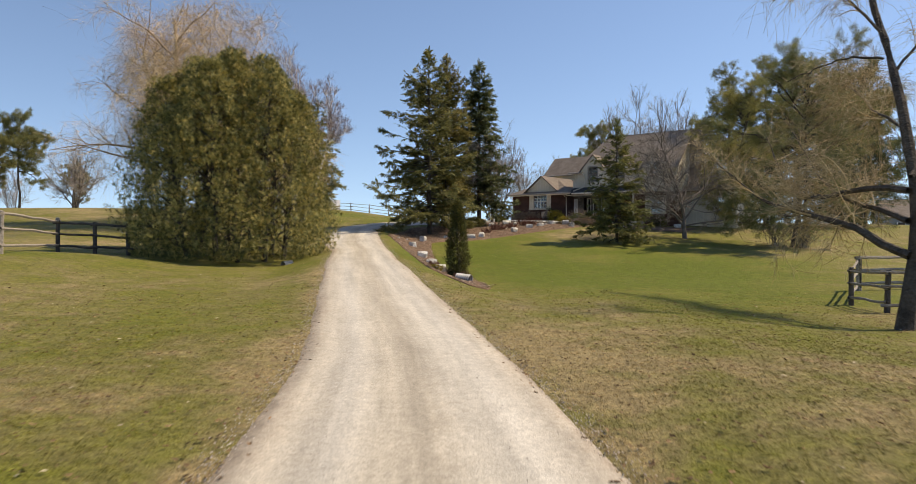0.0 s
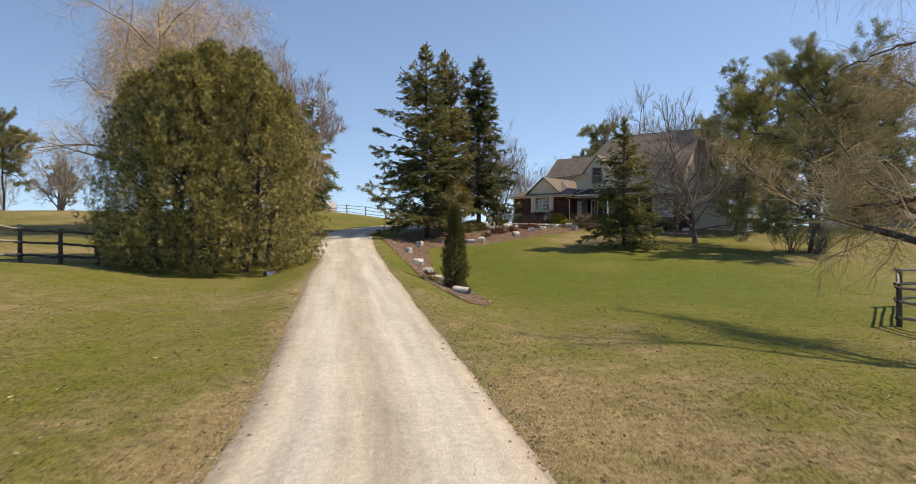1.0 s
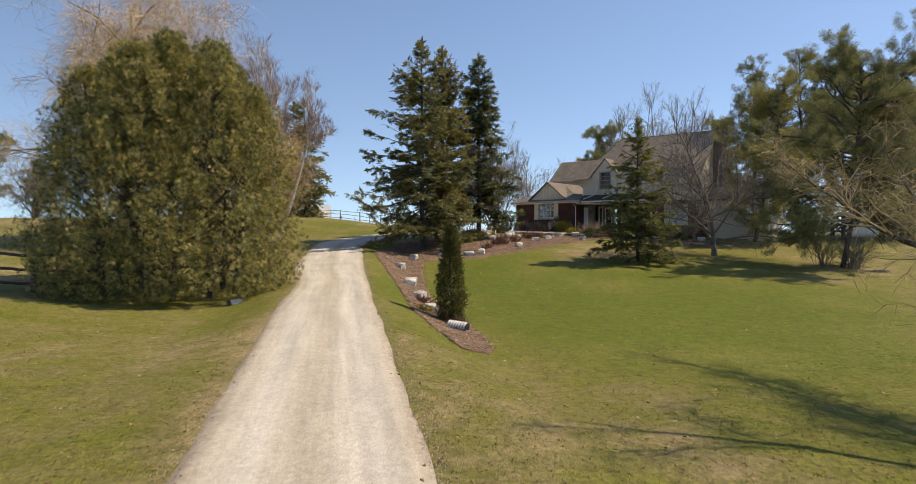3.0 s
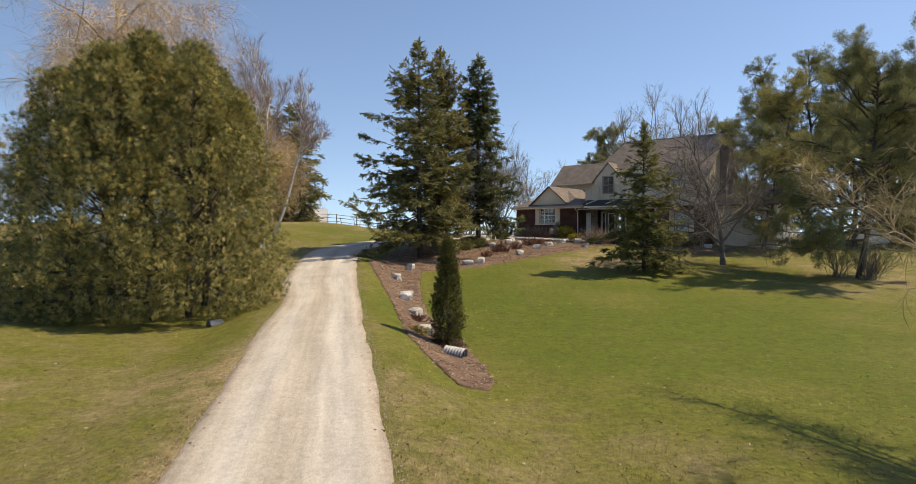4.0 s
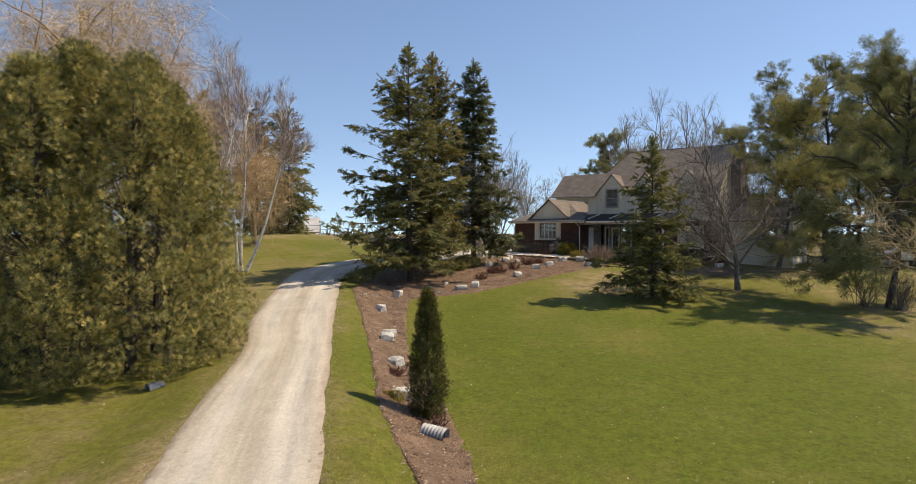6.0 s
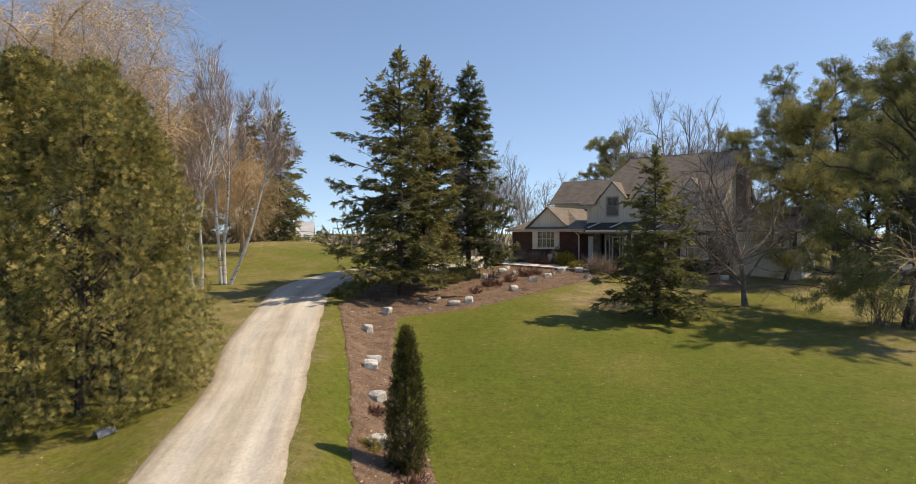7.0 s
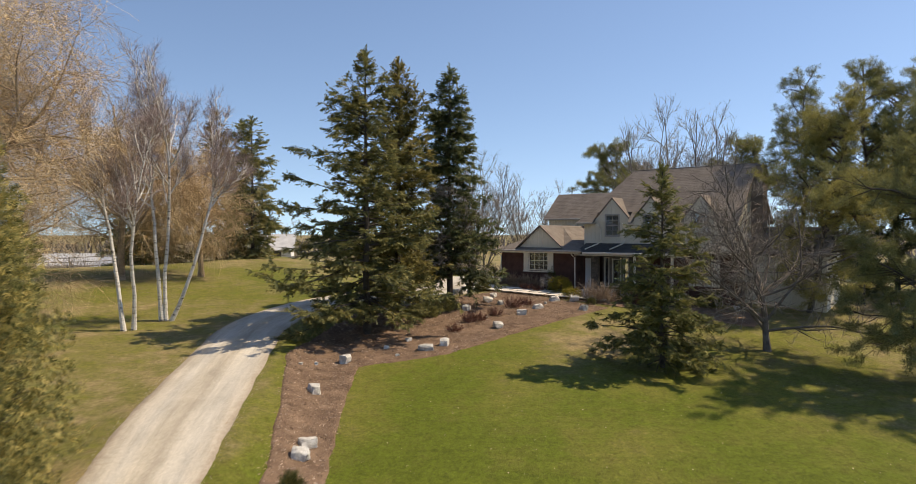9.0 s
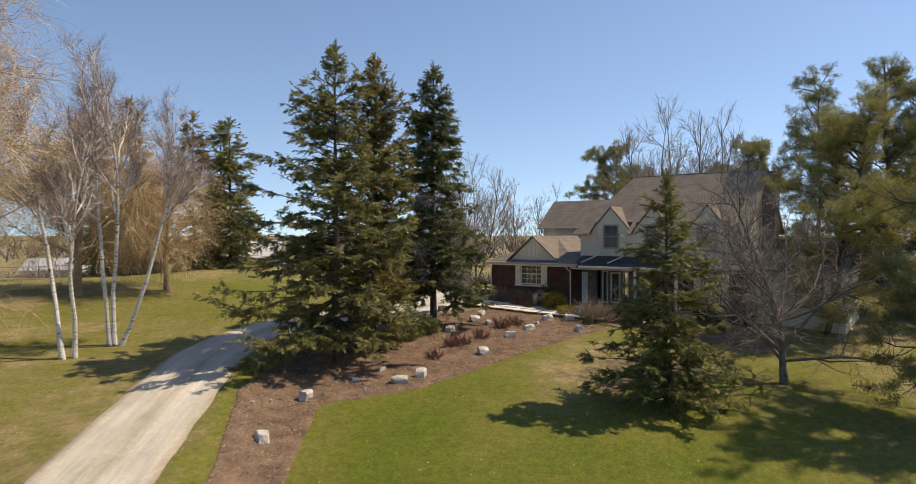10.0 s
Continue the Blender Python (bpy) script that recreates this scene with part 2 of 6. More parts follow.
YEW = foliage("column_cedar_sprays", [(0.15, (0.034, 0.043, 0.016)), (0.55, (0.098, 0.104, 0.030)), (0.9, (0.25, 0.205, 0.062))], trans=0.32)
GOLDSHRUB = foliage("golden_shrub", [(0.1, (0.10, 0.08, 0.01)), (0.6, (0.30, 0.25, 0.03)), (0.95, (0.45, 0.36, 0.06))])
DRYGRASS = foliage("dry_grass", [(0.1, (0.20, 0.14, 0.09)), (0.6, (0.36, 0.27, 0.18)), (0.95, (0.48, 0.38, 0.27))])
REDTWIG = surface("red_twigs", (0.13, 0.06, 0.045), (0.24, 0.12, 0.08), 2, 20, 0.8, 0, island=0.3)
STRAWTWIG = surface("straw_twigs", (0.30, 0.22, 0.15), (0.50, 0.39, 0.28), 2, 20, 0.8, 0, island=0.3)
OLDWOOD = surface("weathered_wood", (0.20, 0.17, 0.14), (0.40, 0.36, 0.31), 3, 20, 0.9, 0.6, 0.01, 0.35, stretch=(0.4, 6, 6))
DARKWOOD = surface("dark_rail_wood", (0.045, 0.038, 0.032), (0.13, 0.11, 0.09), 3, 20, 0.9, 0.6, 0.01, 0.35)
SIDING = surface("cream_siding", (0.64, 0.585, 0.465), (0.74, 0.685, 0.56), 0.7, 14, 0.6, 0.1, 0.003, 0.08)
TRIM = surface("cream_trim", (0.67, 0.62, 0.51), (0.79, 0.74, 0.63), 1.5, 20, 0.5, 0.1, 0.003, 0.08)
GUTTER = surface("taupe_gutter", (0.34, 0.31, 0.27), (0.42, 0.39, 0.34), 1.5, 20, 0.4, 0.05, 0.002, 0.08)
BRICK = surface("brown_brick", (0.065, 0.032, 0.026), (0.12, 0.062, 0.048), 2.0, 30, 0.85, 0.5, 0.01, 0.4)
CHIMNEY = surface("weathered_chimney_brick", (0.19, 0.145, 0.12), (0.31, 0.25, 0.21), 2.0, 30, 0.9, 0.5, 0.01, 0.3)
STONEWALL = surface("grey_fieldstone", (0.14, 0.115, 0.095), (0.30, 0.26, 0.22), 2.6, 22, 0.85, 0.5, 0.01, 0.3, random_ob=0.35)
SHINGLE = surface("asphalt_shingles", (0.162, 0.135, 0.112), (0.240, 0.204, 0.170), 1.6, 28, 0.95, 0.4, 0.006, 0.35)
DARKROOF = surface("dark_shingles", (0.046, 0.043, 0.039), (0.086, 0.080, 0.073), 1.2, 28, 0.9, 0.4, 0.006, 0.3)
PALEROOF = surface("pale_metal_roof", (0.42, 0.42, 0.42), (0.58, 0.58, 0.57), 1, 12, 0.5, 0.05, 0.004, 0.15)
WHITEPAINT = surface("white_paint", (0.70, 0.70, 0.69), (0.82, 0.82, 0.80), 2, 20, 0.4, 0.05, 0.002, 0.06)
DARKTRIM = surface("dark_frame", (0.05, 0.05, 0.052), (0.09, 0.09, 0.092), 2, 20, 0.5, 0.05, 0.002, 0.1)
STEEL = surface("galvanised_steel", (0.30, 0.30, 0.30), (0.50, 0.50, 0.49), 5, 30, 0.6, 0.2, 0.002, 0.35, metal=0.25)
DARKFILL = surface("dark_fill", (0.03, 0.025, 0.02), (0.07, 0.055, 0.04), 3, 30, 0.95, 0.8, 0.02, 0.4)
WOODS = surface("far_twigs", (0.16, 0.135, 0.12), (0.27, 0.235, 0.21), 0.02, 0.5, 0.9, 0, island=0.3)
BLUEGREY = surface("blue_grey_siding", (0.20, 0.24, 0.28), (0.27, 0.31, 0.35), 1, 12, 0.7, 0.1, 0.005, 0.1)

# ---- building helpers ----
class Soup:
    """Collects vertices and faces, then becomes one mesh."""

    def __init__(self):
        self.v, self.f, self.n = [], [], 0

    def add(self, verts, faces):
        verts = np.asarray(verts, dtype=float).reshape(-1, 3)
        faces = np.asarray(faces, dtype=int)
        self.v.append(verts)
        self.f.append(faces + self.n)
        self.n += len(verts)
        return self

    def box(self, x0, x1, y0, y1, z0, z1):
        v = [(x, y, z) for z in (z0, z1) for x, y in ((x0, y0), (x1, y0), (x1, y1), (x0, y1))]
        return self.add(v, [(3, 2, 1, 0), (4, 5, 6, 7), (0, 1, 5, 4), (1, 2, 6, 5), (2, 3, 7, 6), (3, 0, 4, 7)])

    def mesh(self, name, smooth=False):
        me = bpy.data.meshes.new(name)
        verts = np.concatenate(self.v)
        loops = np.concatenate([f.ravel() for f in self.f])
        sizes = np.concatenate([np.full(len(f), f.shape[1]) for f in self.f])
        starts = np.concatenate(([0], np.cumsum(sizes)[:-1]))
        me.vertices.add(len(verts))
        me.vertices.foreach_set("co", verts.ravel())
        me.loops.add(len(loops))
        me.loops.foreach_set("vertex_index", loops.astype(np.int32))
        me.polygons.add(len(sizes))
        me.polygons.foreach_set("loop_start", starts.astype(np.int32))
        me.polygons.foreach_set("use_smooth", np.full(len(sizes), smooth, dtype=bool))
        me.update(calc_edges=True)
        me.validate()
        return me


def as_mesh(name, shape, smooth=False):
    if isinstance(shape, Soup):
        return shape.mesh(name, smooth)
    if isinstance(shape, bmesh.types.BMesh):
        me = bpy.data.meshes.new(name)
        shape.to_mesh(me)
        shape.free()
        me.polygons.foreach_set("use_smooth", np.full(len(me.polygons), smooth, dtype=bool))
        return me
    return shape


def part(name, shape, material, parent=None, label="", smooth=False):
    """One mesh object, under a thing or a part where one is given."""
    me = as_mesh(name, shape, smooth)
    if not me.materials:
        me.materials.append(material)
    ob = new(name, me)
    if parent:
        ob.parent = parent
    if label:
        ob["label"] = label
    return ob


def thing(name, m, label, category, group="", kind=""):
    ob = new(name)
    ob.empty_display_size = 0.3
    ob.matrix_basis = m
    return tagged(ob, label, category, group, kind)


def bevel_box(x0, x1, y0, y1, z0, z1, bevel=0.01, seg=1):
    bm = bmesh.new()
    bmesh.ops.create_cube(bm, size=1)
    for v in bm.verts:
        v.co = Vector((x0 + (v.co.x + 0.5) * (x1 - x0), y0 + (v.co.y + 0.5) * (y1 - y0), z0 + (v.co.z + 0.5) * (z1 - z0)))
    if bevel:
        bmesh.ops.bevel(bm, geom=bm.edges[:], offset=bevel, segments=seg, affect="EDGES")
    return bm


def unit(a):
    return a / np.maximum(np.linalg.norm(a, axis=-1, keepdims=True), 1e-9)


def frames_of(tangent):
    ref = np.where(np.abs(tangent[..., 2:3]) > 0.9, np.array([1.0, 0, 0]), np.array([0, 0, 1.0]))
    side = unit(np.cross(tangent, ref))
    return side, np.cross(side, tangent)


def tubes(pts, radii, sides=4):
    """Tapered tubes along many polylines of equal length: (N, P, 3) and (N, P)."""
    pts, radii = np.asarray(pts, float), np.asarray(radii, float)
    n, p, _ = pts.shape
    tan = unit(np.gradient(pts, axis=1))
    a, b = frames_of(tan)
    ang = np.arange(sides) / sides * 2 * np.pi
    ring = np.cos(ang)[:, None] * a[:, :, None, :] + np.sin(ang)[:, None] * b[:, :, None, :]
    v = pts[:, :, None, :] + ring * radii[:, :, None, None]
    i = np.arange(n)[:, None, None] * p * sides + np.arange(p - 1)[None, :, None] * sides
    k = np.arange(sides)[None, None, :]
    k2 = (k + 1) % sides
    f = np.stack([i + k, i + k2, i + sides + k2, i + sides + k][::-1], axis=-1).reshape(-1, 4)
    return v.reshape(-1, 3), f


def strips(rng, pts, radii):
    """Fine twigs: narrow blades along many polylines."""
    n, p, _ = pts.shape
    tan = unit(np.gradient(pts, axis=1))
    side = unit(np.cross(tan, rng.normal(0, 1, (n, 1, 3)))) * radii[:, :, None]
    v = np.stack([pts - side, pts + side], 2)
    i = np.arange(n)[:, None] * p * 2 + np.arange(p - 1)[None, :] * 2
    return v.reshape(-1, 3), np.stack([i, i + 1, i + 3, i + 2], -1).reshape(-1, 4)


def sweep(points, radius, sides=6):
    pts = np.asarray([points], float)
    r = np.asarray(radius, float)
    r = np.full(pts.shape[1], r) if r.ndim == 0 else r
    return tubes(pts, r[None], sides)


def grow(rng, start, heading, length, r0, r1, steps, wobble=0.1, lift=0.0):
    """Wandering polylines; lift bends them up (plus) or lets them hang (minus)."""
    n = len(start)
    pts, d, p = [start], unit(np.asarray(heading, float)), np.asarray(start, float)
    step = (np.asarray(length, float) / steps)[:, None]
    for _ in range(steps):
        d = unit(d + rng.normal(0, wobble, (n, 3)) + np.array([0, 0, lift]))
        p = p + d * step
        pts.append(p)
    f = np.linspace(0, 1, steps + 1)[None, :]
    return np.stack(pts, 1), np.asarray(r0, float)[:, None] * (1 - f) + np.asarray(r1, float)[:, None] * f


def along(pts, idx, s):
    p = pts.shape[1] - 1
    s = np.clip(s, 0, 1)
    k = np.minimum((s * p).astype(int), p - 1)
    w = (s * p - k)[:, None]
    a, b = pts[idx, k], pts[idx, k + 1]
    return a * (1 - w) + b * w, unit(b - a)


def fork(rng, pts, rad, total, lo, hi, spread, up=0.0):
    """Picks places on the parents and headings that leave them by about `spread` degrees."""
    lens = np.linalg.norm(np.diff(pts, axis=1), axis=2).sum(1)
    idx = rng.choice(len(pts), total, p=lens / lens.sum())
    s = rng.uniform(lo, hi, total)
    at, tan = along(pts, idx, s)
    a, b = frames_of(tan)
    az = rng.uniform(0, 2 * np.pi, total)[:, None]
    sp = np.radians(rng.normal(spread, spread * 0.25, total))[:, None]
    d = tan * np.cos(sp) + (a * np.cos(az) + b * np.sin(az)) * np.sin(sp)
    d[:, 2] += up
    r = rad[idx, 0] * (1 - s) + rad[idx, -1] * s
    return at, unit(d), lens[idx], s, r


def scatter(template_v, template_f, at, heading, normal, size, rng=None):
    """Copies one small shape (y ahead, z its upper side) to many places as plain geometry."""
    heading = unit(heading)
    side = unit(np.cross(heading, normal))
    up = np.cross(side, heading)
    size = np.asarray(size, float)
    size = size[:, None] * np.ones(3) if size.ndim == 1 else size
    tv = np.asarray(template_v, float)
    v = at[:, None, :]
    for j, axis in enumerate((side, heading, up)):
        v = v + tv[None, :, j, None] * (axis * size[:, j:j + 1])[:, None, :]
    f = np.asarray(template_f, int)[None] + (np.arange(len(at)) * len(tv))[:, None, None]
    return v.reshape(-1, 3), f.reshape(-1, f.shape[-1])


def feather(rng, pairs=5, spread=0.34):
    """A needle spray: slim blades off one stem, in a shallow trough."""
    v = [(0, 1.0 * i / pairs, 0) for i in range(pairs + 1)]
    f = []
    for i in range(pairs):
        for s in (-1, 1):
            ln = spread * (1.05 - 0.6 * i / pairs) * rng.uniform(0.8, 1.25)
            v.append((s * ln, (i + 0.9) / pairs + ln * 0.55, rng.uniform(-0.10, 0.18)))
            f.append((i, i + 1, len(v) - 1))
    v.append((0.0, 1.28, 0.03))
    f.append((pairs - 1, len(v) - 2, len(v) - 1))
    return v, f


def puff(rng, blades=9, width=0.055):
    """A tuft of long needles round a shoot tip."""
    v, f = [(0, 0, 0)], []
    for i in range(blades):
        az, el = rng.uniform(0, 2 * np.pi), rng.uniform(-0.2, 1.3)
        d = np.array([math.cos(az) * math.cos(el), math.sin(el), math.sin(az) * math.cos(el)])
        w = unit(np.cross(d, rng.normal(0, 1, 3))) * width
        k = len(v)
        ln = rng.uniform(0.75, 1.1)
        v += [tuple(d * ln + w), tuple(d * ln - w)]
        f.append((0, k, k + 1))
    return v, f


def frond(rng, fingers=5):
    """A flat cedar spray: a fan of tapering fingers, longer than wide."""
    v, f = [(0, 0, 0)], []
    for i in range(fingers):
        a = (i / (fingers - 1) - 0.5) * 1.5 + rng.uniform(-0.1, 0.1)
        ln = (1.15 - 0.6 * abs(a)) * rng.uniform(0.75, 1.15)
        d, s = np.array([math.sin(a), math.cos(a), 0]), np.array([math.cos(a), -math.sin(a), 0])
        z = rng.uniform(-0.2, 0.2)
        w = 0.06
        k = len(v)
        v += [tuple(d * ln + s * w + (0, 0, z)), tuple(d * ln * 0.9 - s * w + (0, 0, z))]
        f.append((0, k, k + 1))
    return v, f


def rock_mesh(seed, n=3):
    """A quarried block: a cut cube, chipped and uneven, 1 m across."""
    rng = np.random.default_rng(seed)
    bm = bmesh.new()
    bmesh.ops.create_cube(bm, size=1)
    bmesh.ops.subdivide_edges(bm, edges=bm.edges[:], cuts=n, use_grid_fill=True)
    off = Vector(rng.uniform(-20, 20, 3))
    cuts = [(unit(rng.normal(0, 1, 3) + np.array([0, 0, 0.5])), rng.uniform(0.44, 0.60)) for _ in range(7)]
    for v in bm.verts:
        c = v.co.copy()
        for d, k in cuts:
            e = c.dot(Vector(d)) - k
            if e > 0:
                c -= Vector(d) * e
        c += noise.noise_vector(c * 2.2 + off) * 0.07 + noise.noise_vector(c * 6.0 + off) * 0.025
        v.co = c
    return bm


# ---- the lie of the land ----
def profile(knots, soft=1.6):
    ys = np.arange(-60, 420, 0.25)
    k = np.array(knots, float)
    z = np.interp(ys, k[:, 0], k[:, 1])
    w = np.exp(-0.5 * (np.arange(-20, 21) * 0.25 / soft) ** 2)
    pad = np.pad(z, 20, mode="edge")
    return ys, np.convolve(pad, w / w.sum(), "valid")


def smooth(a, b, v):
    t = np.clip((v - a) / (b - a), 0, 1)
    return t * t * (3 - 2 * t)


ON_DRIVE = profile([(-60, -.1), (0, .12), (7.5, .3), (11, .42), (17, .62), (21.4, .82), (27, 1.0), (35, 1.35), (40, 1.62), (45, 1.95), (50, 2.4), (56, 2.8), (62, 3.1), (77, 3.6), (130, -1.5)])
ON_LAWN = profile([(-60, 0), (0, .25), (10, .45), (12, .42), (20, .1), (25, .05), (29.4, .2), (34, .45), (38, .7), (42, 1.05), (46, 1.55), (50.5, 2.0), (54, 2.45), (60, 3.0), (70, 3.3), (77, 3.3), (130, -1.5)])
ON_HILL = profile([(-60, .2), (0, .3), (6, .4), (12, .45), (20, .5), (27, .5), (35, 1.05), (45, 1.9), (50, 2.3), (60, 3.5), (70, 4.5), (77, 4.8), (84, 4.6), (130, -1.5)])
CENTRE = profile([(-60, 3), (-2, .3), (5, -.3), (7.5, -.58), (11, -.95), (18, -2.25), (21, -2.75), (27, -3.95), (36, -5.5), (43, -6.6), (48, -7.3), (52, -7.6)], 1.0)


def drive_x(y):
    return np.interp(y, *CENTRE)


def ground_z(x, y):
    x, y = np.asarray(x, float), np.asarray(y, float)
    d, r, h = (np.interp(y, *c) for c in (ON_DRIVE, ON_LAWN, ON_HILL))
    s = x - drive_x(y)
    h = h + 0.055 * np.clip(-s - 3.5, 0, 14) * smooth(5, 28, y) * (1 - smooth(60, 76, y)) - 0.075 * np.clip(-s - 10, 0, 16) * smooth(60, 76, y) * (1 - smooth(80, 125, y))
    h = h + 0.42 * smooth(10, 15, -x) * smooth(8, 14, y) * (1 - smooth(24, 30, y))
    r = r - 0.28 * smooth(4, 9, x) * smooth(4, 10, y) * (1 - smooth(18, 26, y)) - 0.012 * np.clip(x - 14, 0, 40)
    z = np.where(s > 0, d + (r - d) * smooth(1.4, 4.2, s), d + (h - d) * smooth(1.4, 4.0, -s))
    far = smooth(51, 60, y)
    z = z * (1 - far) + far * (h + (r - h) * smooth(-16, -1, x))
    z = z + 0.05 * np.sin(x * 0.31 + y * 0.17) * np.sin(y * 0.23 - x * 0.11) * smooth(1.4, 4, np.abs(s))
    return z


def gz(x, y):
    return float(ground_z(x, y))


def lushness(x, y):
    """0 for winter-worn turf, 1 for the new green of the front lawn."""
    s = x - drive_x(y)
    lawn = np.exp(-(((x - 7.5) / 9.5) ** 2 + ((y - 32) / 13.0) ** 2)) + 0.45 * np.exp(-(((x - 0.8 - 0.42 * (y - 40)) / 2.2) ** 2 + ((y - 42) / 7.0) ** 2)) - 0.26 * np.exp(-(((x - 7.5) / 2.6) ** 2 + ((y - 36.5) / 2.8) ** 2))
    strip = 0.18 * np.exp(-(((s - 2.6) / 1.0) ** 2)) * smooth(20, 30, y)
    hill = 0.20 * np.exp(-(((x + 9) / 6.0) ** 2 + ((y - 62) / 9.0) ** 2))
    left = 0.05 * np.exp(-(((x + 4.2) / 1.6) ** 2)) * (1 - smooth(14, 30, y)) + 0.16 * np.exp(-(((y - 23.5) / 2.2) ** 2)) * smooth(4, 7, -x)
    worn = 0.06 * np.exp(-(((s - 3.2) / 1.2) ** 2)) * (1 - smooth(16, 26, y)) + 0.35 * np.exp(-(((x - 9) / 3.0) ** 2 + ((y - 48.5) / 3.0) ** 2)) + 0.18 * np.exp(-((np.abs(s) - 1.65) / 0.3) ** 2) + 0.16 * np.exp(-(((x - 1.63 + 0.078 * (y - 8)) / 0.35) ** 2)) * smooth(5, 8, y) * (1 - smooth(14, 18, y))
    field = 0.03 * smooth(16, 19, -x) * smooth(20, 26, y) + 0.12 * smooth(84, 100, y)
    return 0.14 - 0.01 * (1 - smooth(14, 24, y)) + 0.63 * lawn + strip + hill + left - worn - field


def set_lush(me, x, y):
    at = me.attributes.new("lush", "FLOAT", "POINT")
    at.data.foreach_set("value", lushness(np.asarray(x), np.asarray(y)).astype(np.float32))


def grid_faces(nx, ny):
    i = np.arange(ny - 1)[:, None] * nx + np.arange(nx - 1)[None, :]
    return np.stack([i, i + 1, i + nx + 1, i + nx], -1).reshape(-1, 4)

# ---- ground, drive, bed ----
def spread(lo, hi, step, far, grow_by=1.35):
    a = list(np.arange(lo, hi + 1e-6, step))
    d, s = hi, step
    while d < far:
        s *= grow_by
        d += s
        a.append(d)
    d, s = lo, step
    while d > -far:
        s *= grow_by
        d -= s
        a.insert(0, d)
    return np.array(a)


def in_drive(x, y):
    """Metres outside the drive's edge (minus: on it)."""
    p = np.stack([np.asarray(x, float).ravel(), np.asarray(y, float).ravel()], 1)
    best = np.full(len(p), 1e9)
    for a, b in zip(WAY[:-1], WAY[1:]):
        ab = b[:2] - a[:2]
        t = np.clip(((p - a[:2]) @ ab) / (ab @ ab), 0, 1)
        w = a[2] + t * (b[2] - a[2])
        best = np.minimum(best, np.linalg.norm(p - (a[:2] + t[:, None] * ab), axis=1) - w)
    return best.reshape(np.shape(x))


straight = [(float(drive_x(y) - 0.34 * smooth(30, 38, y) - 0.15 * smooth(8, 12, y) * (1 - smooth(24, 30, y))), y, float(1.66 - 0.16 * smooth(5, 10, y) - 0.1 * smooth(24, 34, y) + 0.34 * smooth(30, 38, y))) for y in np.arange(-14, 49.1, 1.5)]
bend = [(-7.55, 50.5, 1.75), (-7.35, 52.5, 1.75), (-6.7, 54.6, 1.75), (-5.5, 56.6, 1.9), (-3.6, 58.4, 2.0), (-1.3, 60.0, 2.2), (1.2, 62.0, 2.5), (2.8, 64.8, 2.8), (3.6, 68.5, 3.0), (3.8, 73.0, 3.0)]
WAY = np.array(straight + bend)

gx, gy = spread(-34, 40, 0.5, 2200), spread(-12, 92, 0.5, 2600)
GX, GY = np.meshgrid(gx, gy)
GZ = ground_z(GX, GY)
near = (np.abs(GX) < 40) & (GY > -13) & (GY < 80)
GZ[near] -= 0.09 * (1 - smooth(-0.75, -0.15, in_drive(GX[near], GY[near])))
land = Soup().add(np.stack([GX, GY, GZ], -1), grid_faces(len(gx), len(gy)))
ground_mesh = land.mesh("ground", True)
set_lush(ground_mesh, GX.ravel(), GY.ravel())
ground = part("ground", ground_mesh, LAWN)
tagged(ground, "rolling lawn of short spring grass, green and straw patches", "lawn", kind="structure")


def ribbon(way, across, lift, ragged, seed):
    """A sheet along a line of (x, y, half width), with a ragged edge; returns the mesh with u across and v along."""
    rng = np.random.default_rng(seed)
    seg = np.linalg.norm(np.diff(way[:, :2], axis=0), axis=1)
    at = np.concatenate(([0], np.cumsum(seg)))
    s = np.arange(0, at[-1], 0.3)
    c = np.stack([np.interp(s, at, way[:, j]) for j in range(3)], 1)
    for j in range(3):
        c[:, j] = np.convolve(np.pad(c[:, j], 4, mode="edge"), np.ones(9) / 9, "valid")
    t = unit(np.gradient(c[:, :2], axis=0))
    n = np.stack([t[:, 1], -t[:, 0]], 1)
    u = np.linspace(-1, 1, across)
    edge = np.stack([np.convolve(rng.normal(0, 1, len(s) + 8), np.ones(5) / 5, "same")[4:-4] for _ in range(2)], 1) * ragged
    w = c[:, 2][:, None] + np.where(u[None] < 0, edge[:, :1], edge[:, 1:]) * (np.abs(u[None]) > 0.8)
    xy = c[:, None, :2] + n[:, None, :] * (u[None, :] * w)[..., None]
    crown = lift + 0.03 * (1 - u ** 4)[None] - 0.015 * np.exp(-((np.abs(u) - 0.5) / 0.16) ** 2)[None] - 0.05 * (np.abs(u) > 0.99)[None]
    z = ground_z(xy[..., 0], xy[..., 1]) + crown
    me = Soup().add(np.concatenate([xy, z[..., None]], -1), grid_faces(across, len(s))).mesh("sheet", True)
    uv = me.uv_layers.new(name="UVMap")
    uu = np.stack([np.broadcast_to((u + 1) / 2, (len(s), across)), np.broadcast_to(s[:, None] / 3.0, (len(s), across))], -1).reshape(-1, 2)
    li = np.empty(len(me.loops), dtype=np.int32)
    me.loops.foreach_get("vertex_index", li)
    uv.data.foreach_set("uv", uu[li].astype(np.float32).ravel())
    return me


road = part("road", ribbon(WAY, 17, 0.015, 0.022, 5), DRIVE)
tagged(road, "pale gravel farm drive with two worn wheel tracks", "driveway", kind="structure")


